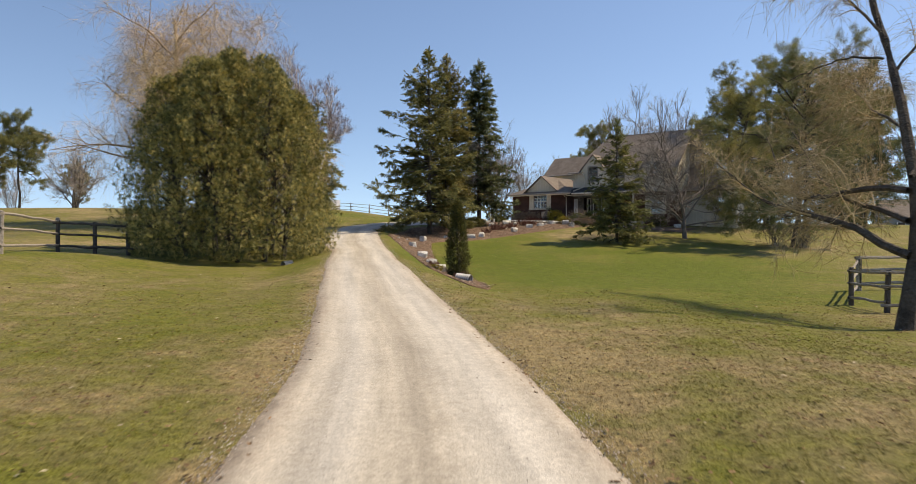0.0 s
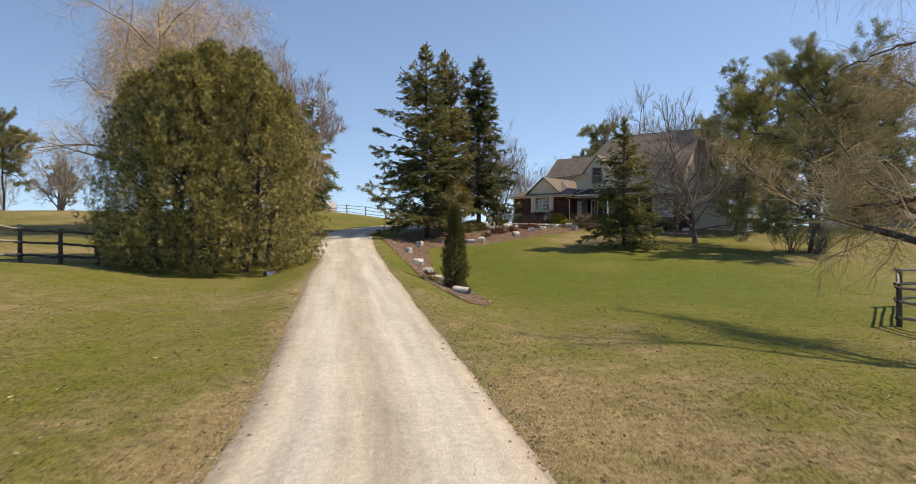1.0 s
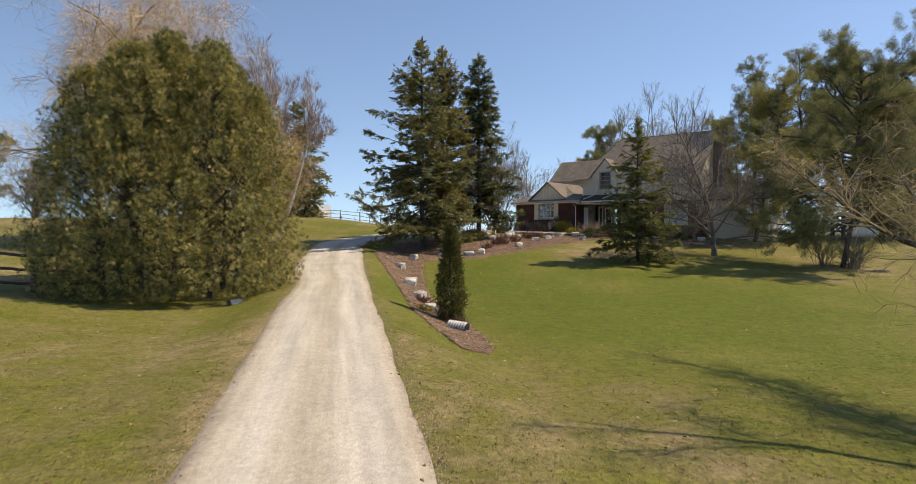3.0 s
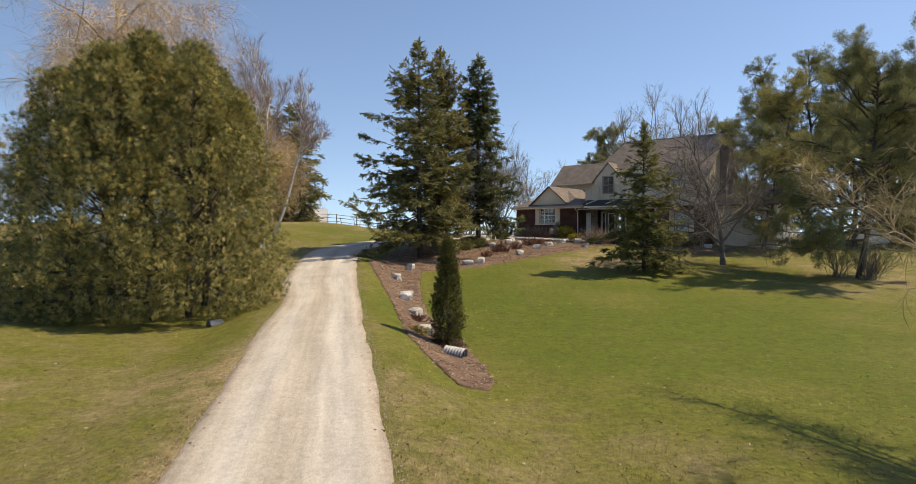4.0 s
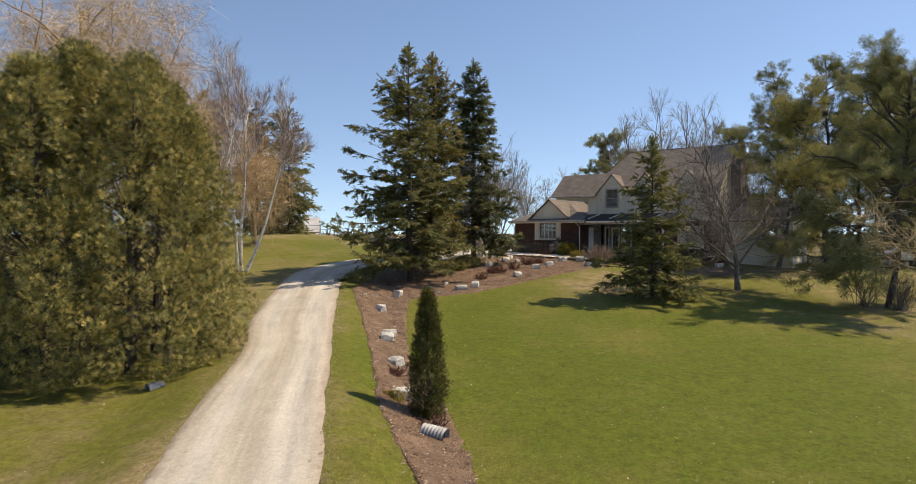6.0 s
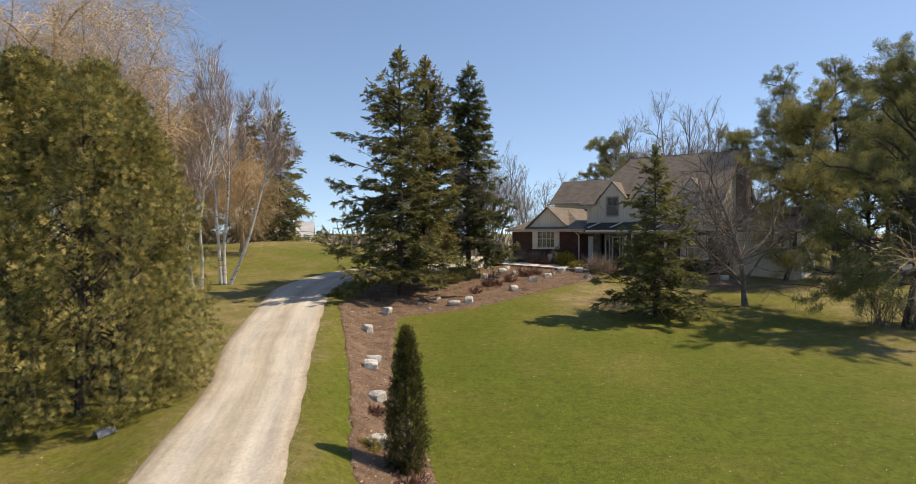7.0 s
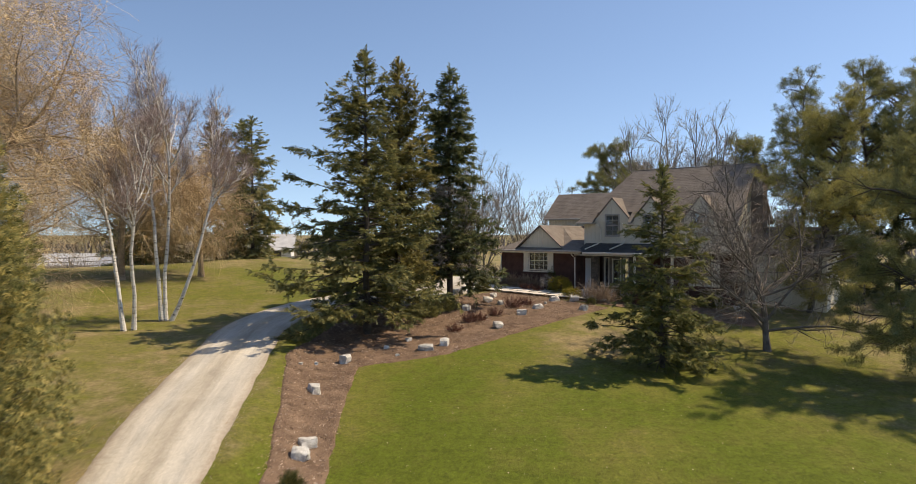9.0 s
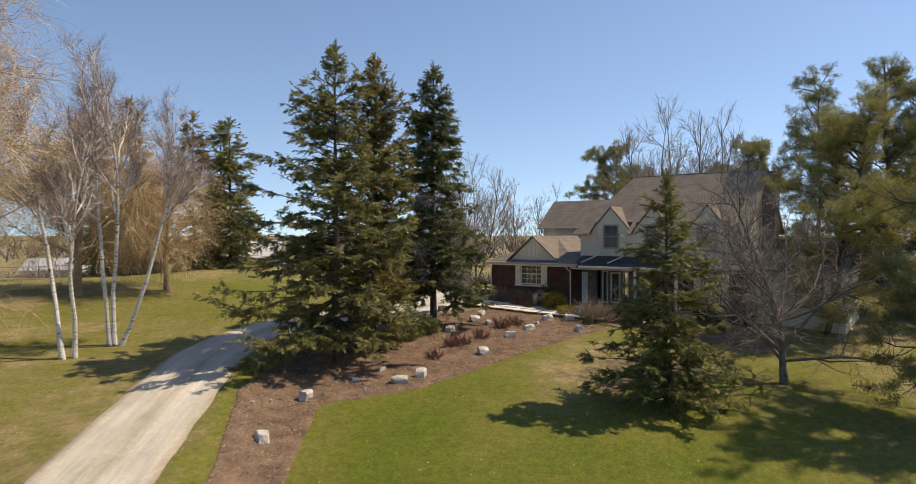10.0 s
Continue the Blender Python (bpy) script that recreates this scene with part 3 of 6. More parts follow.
# the planting bed: outline by its two edges, from the tip up the drive and round to the house
def bed_edges(v):
    """Left and right edge of the bed at v (0 at the tip, 1 at the house walk)."""
    lx = np.interp(v, [0, .04, .10, .25, .38, .50, .58, .70, .85, 1], [.45, .15, -.25, -1.35, -2.1, -3.45, -4.9, -4.0, 1.3, 5.0])
    ly = np.interp(v, [0, .04, .10, .25, .38, .50, .58, .70, .85, 1], [21.2, 21.5, 23.0, 27.0, 31.5, 38.5, 44.8, 53.5, 58.5, 61.5])
    rx = np.interp(v, [0, .04, .10, .25, .38, .50, .58, .70, .85, 1], [.9, 1.15, 1.1, .50, -.9, -1.6, -1.8, 1.9, 5.8, 11.5])
    ry = np.interp(v, [0, .04, .10, .25, .38, .50, .58, .70, .85, 1], [21.4, 22.1, 23.5, 27.5, 33.0, 39.5, 44.6, 46.3, 50.2, 55.5])
    return lx, ly, rx, ry


bv, bu = np.linspace(0, 1, 190), np.linspace(0, 1, 41)
lx, ly, rx, ry = bed_edges(bv)
rag = np.random.default_rng(8)
for arr in (lx, ly, rx, ry):
    arr += np.convolve(rag.normal(0, 0.06, len(bv) + 2), np.ones(3) / 3, "valid")
BX = lx[:, None] * (1 - bu) + rx[:, None] * bu
BY = ly[:, None] * (1 - bu) + ry[:, None] * bu
rim = np.minimum(np.minimum(bu, 1 - bu)[None] * 12, np.minimum(bv * 60, (1 - bv) * 20)[:, None])
BZ = ground_z(BX, BY) + 0.05 * np.clip(rim, 0, 1) - 0.05 * (rim < 0.02) + 0.02 * np.sin(BX * 5.1) * np.sin(BY * 4.3) * np.clip(rim, 0, 1) + 0.022
bed = part("planting_bed", Soup().add(np.stack([BX, BY, BZ], -1), grid_faces(41, 190)).mesh("bed", True), MULCH)
tagged(bed, "long planting bed of brown bark mulch along the drive", "garden bed", kind="structure")
part("house_foundation_bed", Soup().add(*(lambda X, Y: (np.stack([X, Y, ground_z(X, Y) + 0.035], -1), grid_faces(20, 12)))(*(lambda a, b: (5.0 + 0.788 * a + 0.616 * b, 64.0 - 0.616 * a + 0.788 * b))(*np.meshgrid(np.linspace(-0.5, 18, 20), np.linspace(-2.2, 1.2, 12))))).mesh("soil", True), MULCH)
tagged(bpy.data.objects["house_foundation_bed"], "mulched bed along the foot of the house", "garden bed", kind="structure")

# ---- trees ----
def tree_root(name, x, y, label, category="tree", group="", sink=0.08, turn=0.0):
    return thing(name, pose(x, y, gz(x, y) - sink, 0, 0, turn), label, category, group)


def spruce(root, h, reach, seed, leaf, bark=BARK, bare=0.06, droop=0.12, dense=1.0, trunk_r=None, spray=0.26, gaps=0.0, power=0.8, lean=(0, 0), rise=0.0, uneven=0.25, many=8, curl=0.0, hang=0.3, side=None, dead=0):
    """A conifer: whorled limbs that carry flat fans of side shoots and short needle sprays; dead adds bare grey limbs low down."""
    rng = np.random.default_rng(seed)
    tr = trunk_r or h * 0.014
    tp = np.stack([np.linspace(0, lean[0], 9) + rng.normal(0, 0.03, 9), np.linspace(0, lean[1], 9) + rng.normal(0, 0.03, 9), np.linspace(-0.2, h, 9)], 1)
    wood = Soup().add(*sweep(tp, np.linspace(tr, 0.015, 9), 8))
    n = int(h * 20 * dense)
    u = rng.uniform(bare, 0.985, n)
    az = rng.uniform(0, 2 * np.pi, n)
    gap = np.sin(u * 31 + seed) * np.sin(az * 2 + u * 9 + seed)
    keep = gap < 1.0 - gaps
    u, az = u[keep], az[keep]
    n = len(u)
    ln = reach * (1 - u) ** power * rng.uniform(0.86 - uneven, 0.86 + uneven, n) * (0.85 + 0.15 * np.sin(az * 3 + seed)) * np.clip(u / 0.12, 0.72, 1) * np.clip(0.3 + (1 - u) * 4.5, 0, 1) + 0.15
    if side:
        ln = ln * (1 + side[1] * np.cos(az - math.radians(side[0])))
    slope = rise - 0.20 + 0.85 * u ** 1.3 + rng.normal(0, 0.20, n)
    d = np.stack([np.cos(az), np.sin(az), slope], 1)
    start = np.stack([np.interp(u, np.linspace(0, 1, 9), tp[:, 0]), np.interp(u, np.linspace(0, 1, 9), tp[:, 1]), u * h], 1)
    limbs, lr = grow(rng, start, d, ln, 0.010 + 0.009 * ln, np.full(n, 0.004), 7, 0.06, -droop * 0.35)
    bend = np.linspace(0, 1, 8)[None, :] ** 3
    limbs[:, :, 2] += curl * bend * ln[:, None]
    wood.add(*tubes(limbs, lr, 3))
    part("trunk", wood, bark, root)
    shoots = int(ln.sum() * 2.6 * dense)
    at, hd, pl, s, _ = fork(rng, limbs, lr, shoots, 0.15, 0.97, 50)
    hd[:, 2] = hd[:, 2] * 0.35 - droop
    sl = np.clip(pl * 0.28, 0.2, 1.1) * (1.15 - 0.7 * s) * rng.uniform(0.5, 1.2, shoots)
    fans, fr = grow(rng, at, hd, sl, np.full(shoots, 0.007), np.full(shoots, 0.003), 3, 0.08, 0.02)
    crown = Soup()
    for lines, count, lo in ((limbs, int(ln.sum() * many * 0.6 * dense), 0.15), (fans, int(sl.sum() * many * 2.4 * dense), 0.05)):
        at, hd, pl, s, _ = fork(rng, lines, np.ones(lines.shape[:2]), count, lo, 1.0, 45)
        hd[:, 2] = hd[:, 2] * 0.5 - droop * 0.6 - hang * rng.uniform(0, 1, count) ** 2
        size = spray * rng.uniform(0.6, 1.3, count)
        for k in range(3):
            v, f = feather(rng, 4)
            m = np.arange(count) % 3 == k
            crown.add(*scatter(v, f, at[m], hd[m], np.array([0, 0, 1.0]) + rng.normal(0, 0.55, (m.sum(), 3)), size[m]))
    v, f = feather(rng)
    for lines in (limbs, fans):
        crown.add(*scatter(v, f, lines[:, -2], lines[:, -1] - lines[:, -2], np.array([0, 0, 1.0]) + rng.normal(0, 0.3, (len(lines), 3)), np.full(len(lines), spray * 1.1)))
    ap = np.stack([np.full(40, lean[0]), np.full(40, lean[1]), h - rng.uniform(0, 0.9, 40)], 1)
    crown.add(*scatter(v, f, ap, np.stack([rng.normal(0, 0.5, 40), rng.normal(0, 0.5, 40), rng.uniform(0.4, 1.2, 40)], 1), rng.normal(0, 1, (40, 3)), rng.uniform(0.2, 0.4, 40)))
    part("crown", crown, leaf, root)
    if dead:
        u = rng.uniform(0.12, 0.58, dead)
        az = np.radians(rng.normal(215, 55, dead))
        st = np.stack([0 * u, 0 * u, u * h], 1)
        p, r = grow(rng, st, np.stack([np.cos(az), np.sin(az), rng.uniform(-0.25, 0.35, dead)], 1), reach * 0.8 * (1 - u * 0.6) * rng.uniform(0.6, 1.1, dead), np.full(dead, 0.02), np.full(dead, 0.006), 6, 0.1, -0.03)
        grey_wood = Soup().add(*tubes(p, r, 3))
        at, d, pl, s, _ = fork(rng, p, r, dead * 12, 0.15, 1, 50)
        p2, r2 = grow(rng, at, d, pl * 0.32 * (1.1 - 0.5 * s), np.full(len(at), 0.007), np.full(len(at), 0.004), 3, 0.12, -0.04)
        grey_wood.add(*tubes(p2, r2, 3))
        at, d, pl, s, _ = fork(rng, p2, r2, dead * 40, 0.15, 1, 45)
        grey_wood.add(*strips(rng, *grow(rng, at, d, rng.uniform(0.15, 0.4, len(at)), np.full(len(at), 0.005), np.full(len(at), 0.003), 2, 0.1, -0.03)))
        part("dead_limb", grey_wood, GREYTWIG, root, "bare grey dead lower limbs")["kind"] = "stuff"
    return root


def pine(root, h, reach, seed, leaf=PINE, bark=BARK, bare=0.3, limbs=46, puffs=9000, size=0.30, flat=1.0, lean=(0, 0), fat=0.55, tiers=9, arms=()):
    """A pine: crooked limbs whose shoots end in separate clouds of long needles; arms adds limbs (height, heading x, y, z, length)."""
    rng = np.random.default_rng(seed)
    tp = np.stack([np.linspace(0, lean[0], 9) + rng.normal(0, 0.09, 9), np.linspace(0, lean[1], 9) + rng.normal(0, 0.09, 9), np.linspace(-0.2, h * 0.97, 9)], 1)
    wood = Soup().add(*sweep(tp, np.linspace(h * 0.013, 0.03, 9), 7))
    u = np.sort(rng.uniform(bare, 0.97, limbs))
    az = rng.uniform(0, 2 * np.pi, limbs)
    w = np.sin(np.clip((u - bare) / (1 - bare), 0.06, 1) ** fat * np.pi * 0.98) ** 0.7
    ln = reach * (0.28 + 0.8 * w) * rng.uniform(0.5, 1.2, limbs)
    d = np.stack([np.cos(az), np.sin(az), 0.1 + 0.6 * u + rng.normal(0, 0.15, limbs)], 1)
    if arms:
        a = np.array(arms, float)
        u, ln, d = np.concatenate([u, a[:, 0] / h]), np.concatenate([ln, a[:, 4]]), np.concatenate([d, a[:, 1:4]])
    start = np.stack([np.interp(u, np.linspace(0, 1, 9), tp[:, 0]), np.interp(u, np.linspace(0, 1, 9), tp[:, 1]), u * h], 1)
    n = len(u)
    l1, r1 = grow(rng, start, d, ln, 0.02 + 0.016 * ln, np.full(n, 0.012), 7, 0.16, 0.02)
    wood.add(*tubes(l1, r1, 4))
    at, hd, pl, s, r = fork(rng, l1, r1, n * tiers, 0.3, 1.0, 48, 0.12)
    l2, r2 = grow(rng, at, hd, np.clip(pl, 1.0, 4) * 0.34 * rng.uniform(0.6, 1.3, len(at)), r * 0.6, np.full(len(at), 0.006), 4, 0.18, 0.06)
    wood.add(*tubes(l2, r2, 3))
    part("trunk", wood, bark, root)
    crown = Soup()
    at, hd, _, s, _ = fork(rng, l2, r2, puffs, 0.45, 1.05, 55, 0.45)
    at = at + rng.normal(0, 0.10, at.shape) * np.array([1, 1, 0.6 * flat])
    for k in range(3):
        v, f = puff(rng, 9, 0.045)
        m = np.arange(puffs) % 3 == k
        crown.add(*scatter(v, f, at[m], hd[m], rng.normal(0, 1, (m.sum(), 3)), size * rng.uniform(0.6, 1.2, m.sum())))
    part("crown", crown, leaf, root)
    return root


def leaning_willow(root, trunk, trunk_r, boughs, seed, bark, twig, branches=260, sprigs=1500, strands=9000, strand=1.0):
    """A weeping willow from its trunk line and boughs (start on the trunk, way points), then branches, sprigs and hanging strands."""
    rng = np.random.default_rng(seed)

    def curve(points, steps=14):
        p = np.array(points, float)
        s = np.concatenate(([0], np.cumsum(np.linalg.norm(np.diff(p, axis=0), axis=1))))
        q = np.stack([np.interp(np.linspace(0, s[-1], steps), s, p[:, j]) for j in range(3)], 1)
        for _ in range(2):
            q[1:-1] = (q[:-2] + 2 * q[1:-1] + q[2:]) / 4
        return q + rng.normal(0, 0.025, q.shape)

    stem = curve(trunk, 16)
    wood = Soup().add(*sweep(stem, np.linspace(trunk_r, trunk_r * 0.16, 16) * np.concatenate(([1.35, 1.1], np.ones(14))), 9))
    lines, radii = [], []
    for r, points in boughs:
        lines.append(curve(points))
        radii.append(np.linspace(r, 0.012, 14))
    p1, r1 = np.stack(lines), np.stack(radii)
    for p, r in zip(p1, r1):
        part("bough", Soup().add(*sweep(p, r, 6)), bark, root)
    at, d, pl, s, r = fork(rng, p1, r1, branches, 0.15, 1.0, 44, 0.10)
    ln = np.clip(pl * 0.22, 0.4, 1.5) * (1.15 - 0.6 * s) * rng.uniform(0.5, 1.2, branches)
    p2, r2 = grow(rng, at, d, ln, np.minimum(r * 0.5, 0.009 + ln * 0.007), np.full(branches, 0.005), 7, 0.20, 0.03)
    part("trunk", wood, bark, root)
    at, d, pl, s, r = fork(rng, p2, r2, sprigs, 0.1, 1.0, 45, 0.05)
    p3, r3 = grow(rng, at, d, np.clip(pl * 0.55, 0.3, 1.2) * rng.uniform(0.5, 1.2, sprigs), np.full(sprigs, 0.0055), np.full(sprigs, 0.003), 6, 0.26, -0.01)
    crown = Soup().add(*tubes(p2, r2, 4)).add(*tubes(p3, r3, 3))
    at, d, pl, s, r = fork(rng, p3, r3, strands, 0.1, 1.0, 40, -0.1)
    for high, ln, fall in ((True, 1.0, -0.22), (False, 0.5, -0.02)):
        m = (at[:, 2] > 4.9) == high
        p4, r4 = grow(rng, at[m], d[m], ln * strand * rng.uniform(0.25, 1.2, m.sum()), np.full(m.sum(), 0.0034), np.full(m.sum(), 0.002), 5, 0.14, fall)
        crown.add(*strips(rng, p4, r4))
    part("crown", crown, twig, root)
    return root


def bare_tree(root, h, seed, bark, twig, trunk_r, fork_at=0.25, limbs=9, spread=38, l2=120, l3=900, l4=4000, lift=0.05, twig_r=0.006, reach=0.62, hang=0.0, stem_frac=0.8, heading=(0, 0, 1), crook=0.10, twig_len=0.4, bias=None, stems=1, hang_len=0.0, pale=False, arms=(), stout=1.0):
    """A leafless broadleaf: stem, limbs, branches, then fine twigs as the crown; hang lets the last order weep."""
    rng = np.random.default_rng(seed)
    heads = np.array(heading, float)[None] + (rng.normal(0, 0.16, (stems, 3)) * np.array([1, 1, 0]) if stems > 1 else 0)
    p0, r0 = grow(rng, np.zeros((stems, 3)) + rng.normal(0, 0.12 if stems > 1 else 0, (stems, 3)) * np.array([1, 1, 0]) + np.array([0, 0, -0.15]), heads, np.full(stems, h * stem_frac), np.full(stems, trunk_r), np.full(stems, trunk_r * 0.16), 10, crook * 0.6, 0.03)
    r0[:, 0] *= 1.35
    wood = Soup().add(*tubes(p0, r0, 9))
    at, d, pl, s, r = fork(rng, p0, r0, limbs * stems, fork_at, 0.97, spread)
    if bias is not None:
        d = unit(d + np.array(bias))
    ln = h * reach * (1.05 - 0.75 * s) * rng.uniform(0.7, 1.15, len(at))
    p1, r1 = grow(rng, at, d, ln, np.minimum(r * 0.6, (0.015 + ln * 0.012) * stout), np.full(len(at), 0.012 * stout), 9, crook, lift)
    if arms:
        a = np.array(arms, float)
        pa, ra = grow(rng, np.stack([np.interp(a[:, 0], p0[0, :, 2], p0[0, :, j]) for j in (0, 1, 2)], 1), a[:, 1:4], a[:, 4], 0.03 + a[:, 4] * 0.011, np.full(len(a), 0.015), 9, crook * 0.7, 0.0)
        p1, r1 = np.concatenate([p1, pa]), np.concatenate([r1, ra])
    wood.add(*tubes(p1, r1, 6))
    at, d, pl, s, r = fork(rng, p1, r1, l2, 0.15, 1.0, spread * 1.1, lift)
    ln = np.clip(pl * 0.42, 0.4, 4) * (1.1 - 0.5 * s) * rng.uniform(0.6, 1.2, l2)
    p2, r2 = grow(rng, at, d, ln, np.minimum(r * 0.7, (0.008 + ln * 0.012) * stout), np.full(l2, 0.007 * stout), 6, crook * 1.3, lift)
    crown = Soup()
    half = l2 // 2 if pale else l2
    wood.add(*tubes(p2[:half], r2[:half], 4))
    if pale:
        crown.add(*tubes(p2[half:], r2[half:], 4))
    part("trunk", wood, bark, root)
    at, d, pl, s, r = fork(rng, p2, r2, l3, 0.1, 1.0, spread * 1.15, lift - hang * 0.4)
    ln = np.clip(pl * 0.5, 0.3, 2.2) * (1.1 - 0.4 * s) * rng.uniform(0.6, 1.2, l3)
    p3, r3 = grow(rng, at, d, ln, np.maximum(np.minimum(r * 0.6, 0.009 * stout), twig_r * 1.3), np.full(l3, twig_r), 4, crook * 1.5, lift - hang)
    crown.add(*tubes(p3, r3, 3))
    if l4:
        at, d, pl, s, r = fork(rng, p3, r3, l4, 0.1, 1.0, spread, lift - hang)
        ln = (twig_len + hang_len * rng.uniform(0, 1, l4) ** 1.5) * rng.uniform(0.6, 1.4, l4)
        p4, r4 = grow(rng, at, d, ln, np.full(l4, twig_r), np.full(l4, twig_r * 0.5), 2 if hang_len == 0 else 3, crook * 1.3, lift - hang * 1.6)
        crown.add(*strips(rng, p4, r4))
    part("crown", crown, twig, root)
    return root


def cedar_clump(root, columns, seed, leaf, count, size, stem=BARK, inner=0.5, taper=2.6, plume=0.55):
    """Upright cedars that have grown into one another: flat sprays over a tangle of stems."""
    rng = np.random.default_rng(seed)
    wood, crown = Soup(), Soup()
    area = np.array([c[3] * c[2] for c in columns])
    for (cx, cy, h, r), share in zip(columns, area / area.sum()):
        z0 = 0.0
        tp = np.stack([np.linspace(cx * 0.8, cx, 7) + rng.normal(0, 0.05, 7), np.linspace(cy * 0.8, cy, 7) + rng.normal(0, 0.05, 7), np.linspace(-0.3, h * 0.92, 7)], 1)
        wood.add(*sweep(tp, np.linspace(0.05 + h * 0.010, 0.02, 7), 6))
        nl = int(70 * share * len(columns))
        u = rng.uniform(0.03, 0.9, nl)
        az = rng.uniform(0, 2 * np.pi, nl)
        shape = (1 - np.clip(u, 0, 1) ** taper) ** 0.62 * np.clip(0.72 + u * 1.6, 0, 1)
        ln = r * shape * rng.uniform(0.6, 1.0, nl) + 0.2
        st = np.stack([np.interp(u, np.linspace(0, 1, 7), tp[:, 0]), np.interp(u, np.linspace(0, 1, 7), tp[:, 1]), u * h * 0.92], 1)
        lb, lr = grow(rng, st, np.stack([np.cos(az), np.sin(az), rng.uniform(0.2, 0.9, nl)], 1), ln * 1.15, 0.012 + 0.01 * ln, np.full(nl, 0.005), 5, 0.08, 0.06)
        wood.add(*tubes(lb, lr, 3))
        per = 24
        k = int(count * share) // per
        u = rng.uniform(0.0, 0.97, k * 6)
        az = rng.uniform(0, 2 * np.pi, k * 6)
        free = np.ones(k * 6, bool)
        for ox, oy, oh, orad in columns:
            if (ox, oy) != (cx, cy):
                over = np.clip(u * h / oh, 0, 1)
                free &= np.hypot(cx + r * np.cos(az) - ox, cy + r * np.sin(az) - oy) > 0.52 * orad * (1 - over ** taper) ** 0.62
        pick = np.flatnonzero(free)[:k]
        u, az, k = u[pick], az[pick], len(pick)
        shape = (1 - np.clip(u, 0, 1) ** taper) ** 0.62 * np.clip(0.72 + u * 1.6, 0, 1)
        lump = 1 + 0.12 * np.sin(az * 4 + u * 9 + seed) + 0.12 * np.sin(az * 7 - u * 17)
        rr = r * shape * lump * (inner + (1.06 - inner) * rng.uniform(0, 1, k)) - plume * 0.3
        out = np.stack([np.cos(az), np.sin(az), 0 * az], 1)
        mid = np.stack([cx + rr * np.cos(az), cy + rr * np.sin(az), u * h], 1)
        axis = unit(out * 0.35 + np.array([0, 0, 1.0]) + rng.normal(0, 0.16, (k, 3)))
        tall, wide = plume * rng.uniform(1.2, 2.6, k), plume * rng.uniform(0.35, 0.75, k)
        q = np.repeat(np.arange(k), per)
        w = rng.uniform(-0.5, 0.5, len(q))
        a, b = frames_of(axis)
        th = rng.uniform(0, 2 * np.pi, len(q))
        away = a[q] * np.cos(th)[:, None] + b[q] * np.sin(th)[:, None]
        fat = np.sqrt(np.clip(1 - (w * 1.9) ** 2, 0.02, 1)) * rng.uniform(0.6, 1.0, len(q))
        at = mid[q] + axis[q] * (w * tall[q])[:, None] + away * (wide[q] * fat)[:, None]
        hd = axis[q] * 0.8 + away * 0.8 + rng.normal(0, 0.25, (len(q), 3))
        nm = away + axis[q] * (0.4 + w)[:, None] + rng.normal(0, 0.28, (len(q), 3))
        at[:, 2] = np.maximum(at[:, 2], 0.05)
        for m4 in range(4):
            v, f = frond(rng)
            m = np.arange(len(q)) % 4 == m4
            crown.add(*scatter(v, f, at[m], hd[m], nm[m], size * rng.uniform(0.55, 1.25, m.sum())))
    part("trunk", wood, stem, root)
    part("crown", crown, leaf, root)
    return root


# the big cedar clump beside the drive
cl = tree_root("cedar_clump", -10.6, 30.6, "tall rounded clump of olive green cedars beside the drive", "evergreen tree")
cedar_clump(cl, [(-2.6, -1.2, 8.4, 2.1), (-0.1, -2.6, 8.8, 2.2), (2.2, -1.6, 8.7, 2.1), (-1.6, -2.9, 6.6, 1.9), (1.2, -2.9, 5.4, 1.7), (-0.5, 0.9, 9.9, 2.4), (3.0, -0.3, 7.8, 2.0), (1.8, 1.3, 9.0, 2.0), (-2.6, 1.4, 8.9, 2.1), (1.4, 0.3, 9.8, 2.1), (0.4, -1.2, 9.6, 2.0), (-1.5, -0.3, 9.5, 2.1)], 3, CEDAR, 132000, 0.145, BARK, inner=0.66, plume=0.27, taper=2.0)

# slim cedar at the foot of the bed
col = tree_root("column_cedar", -0.02, 26.9, "slim dark green column cedar standing in the mulch bed", "evergreen tree")
cedar_clump(col, [(0, 0, 3.4, 0.50)], 11, YEW, 15000, 0.075, inner=0.72, taper=1.6, plume=0.13)

# spruces at the bend of the drive
spruce(tree_root("spruce_tree", -2.2, 49.7, "tall spruce with long olive green boughs", group="spruces at the bend"), 14.2, 5.4, 21, SPRUCE, bare=0.12, gaps=0.50, spray=0.22, dense=1.12, power=0.70, uneven=0.42, many=11, droop=0.10, curl=0.12, hang=0.35, side=(185, 0.12))
spruce(tree_root("spruce_tree", -0.9, 53.2, "tall spruce with upswept brownish olive boughs", group="spruces at the bend"), 14.2, 3.7, 22, OLIVESPRUCE, bare=0.05, spray=0.22, dense=1.1, power=0.50, rise=0.75, uneven=0.3, many=10, droop=0.02, hang=0.25, gaps=0.15)
spruce(tree_root("spruce_tree", 1.85, 57.0, "dark narrow spruce with bare grey lower limbs", group="spruces at the bend"), 14.4, 4.4, 23, DARKSPRUCE, bare=0.14, spray=0.25, dense=1.15, power=0.60, many=10, droop=0.12, hang=0.5, gaps=0.2, dead=90)

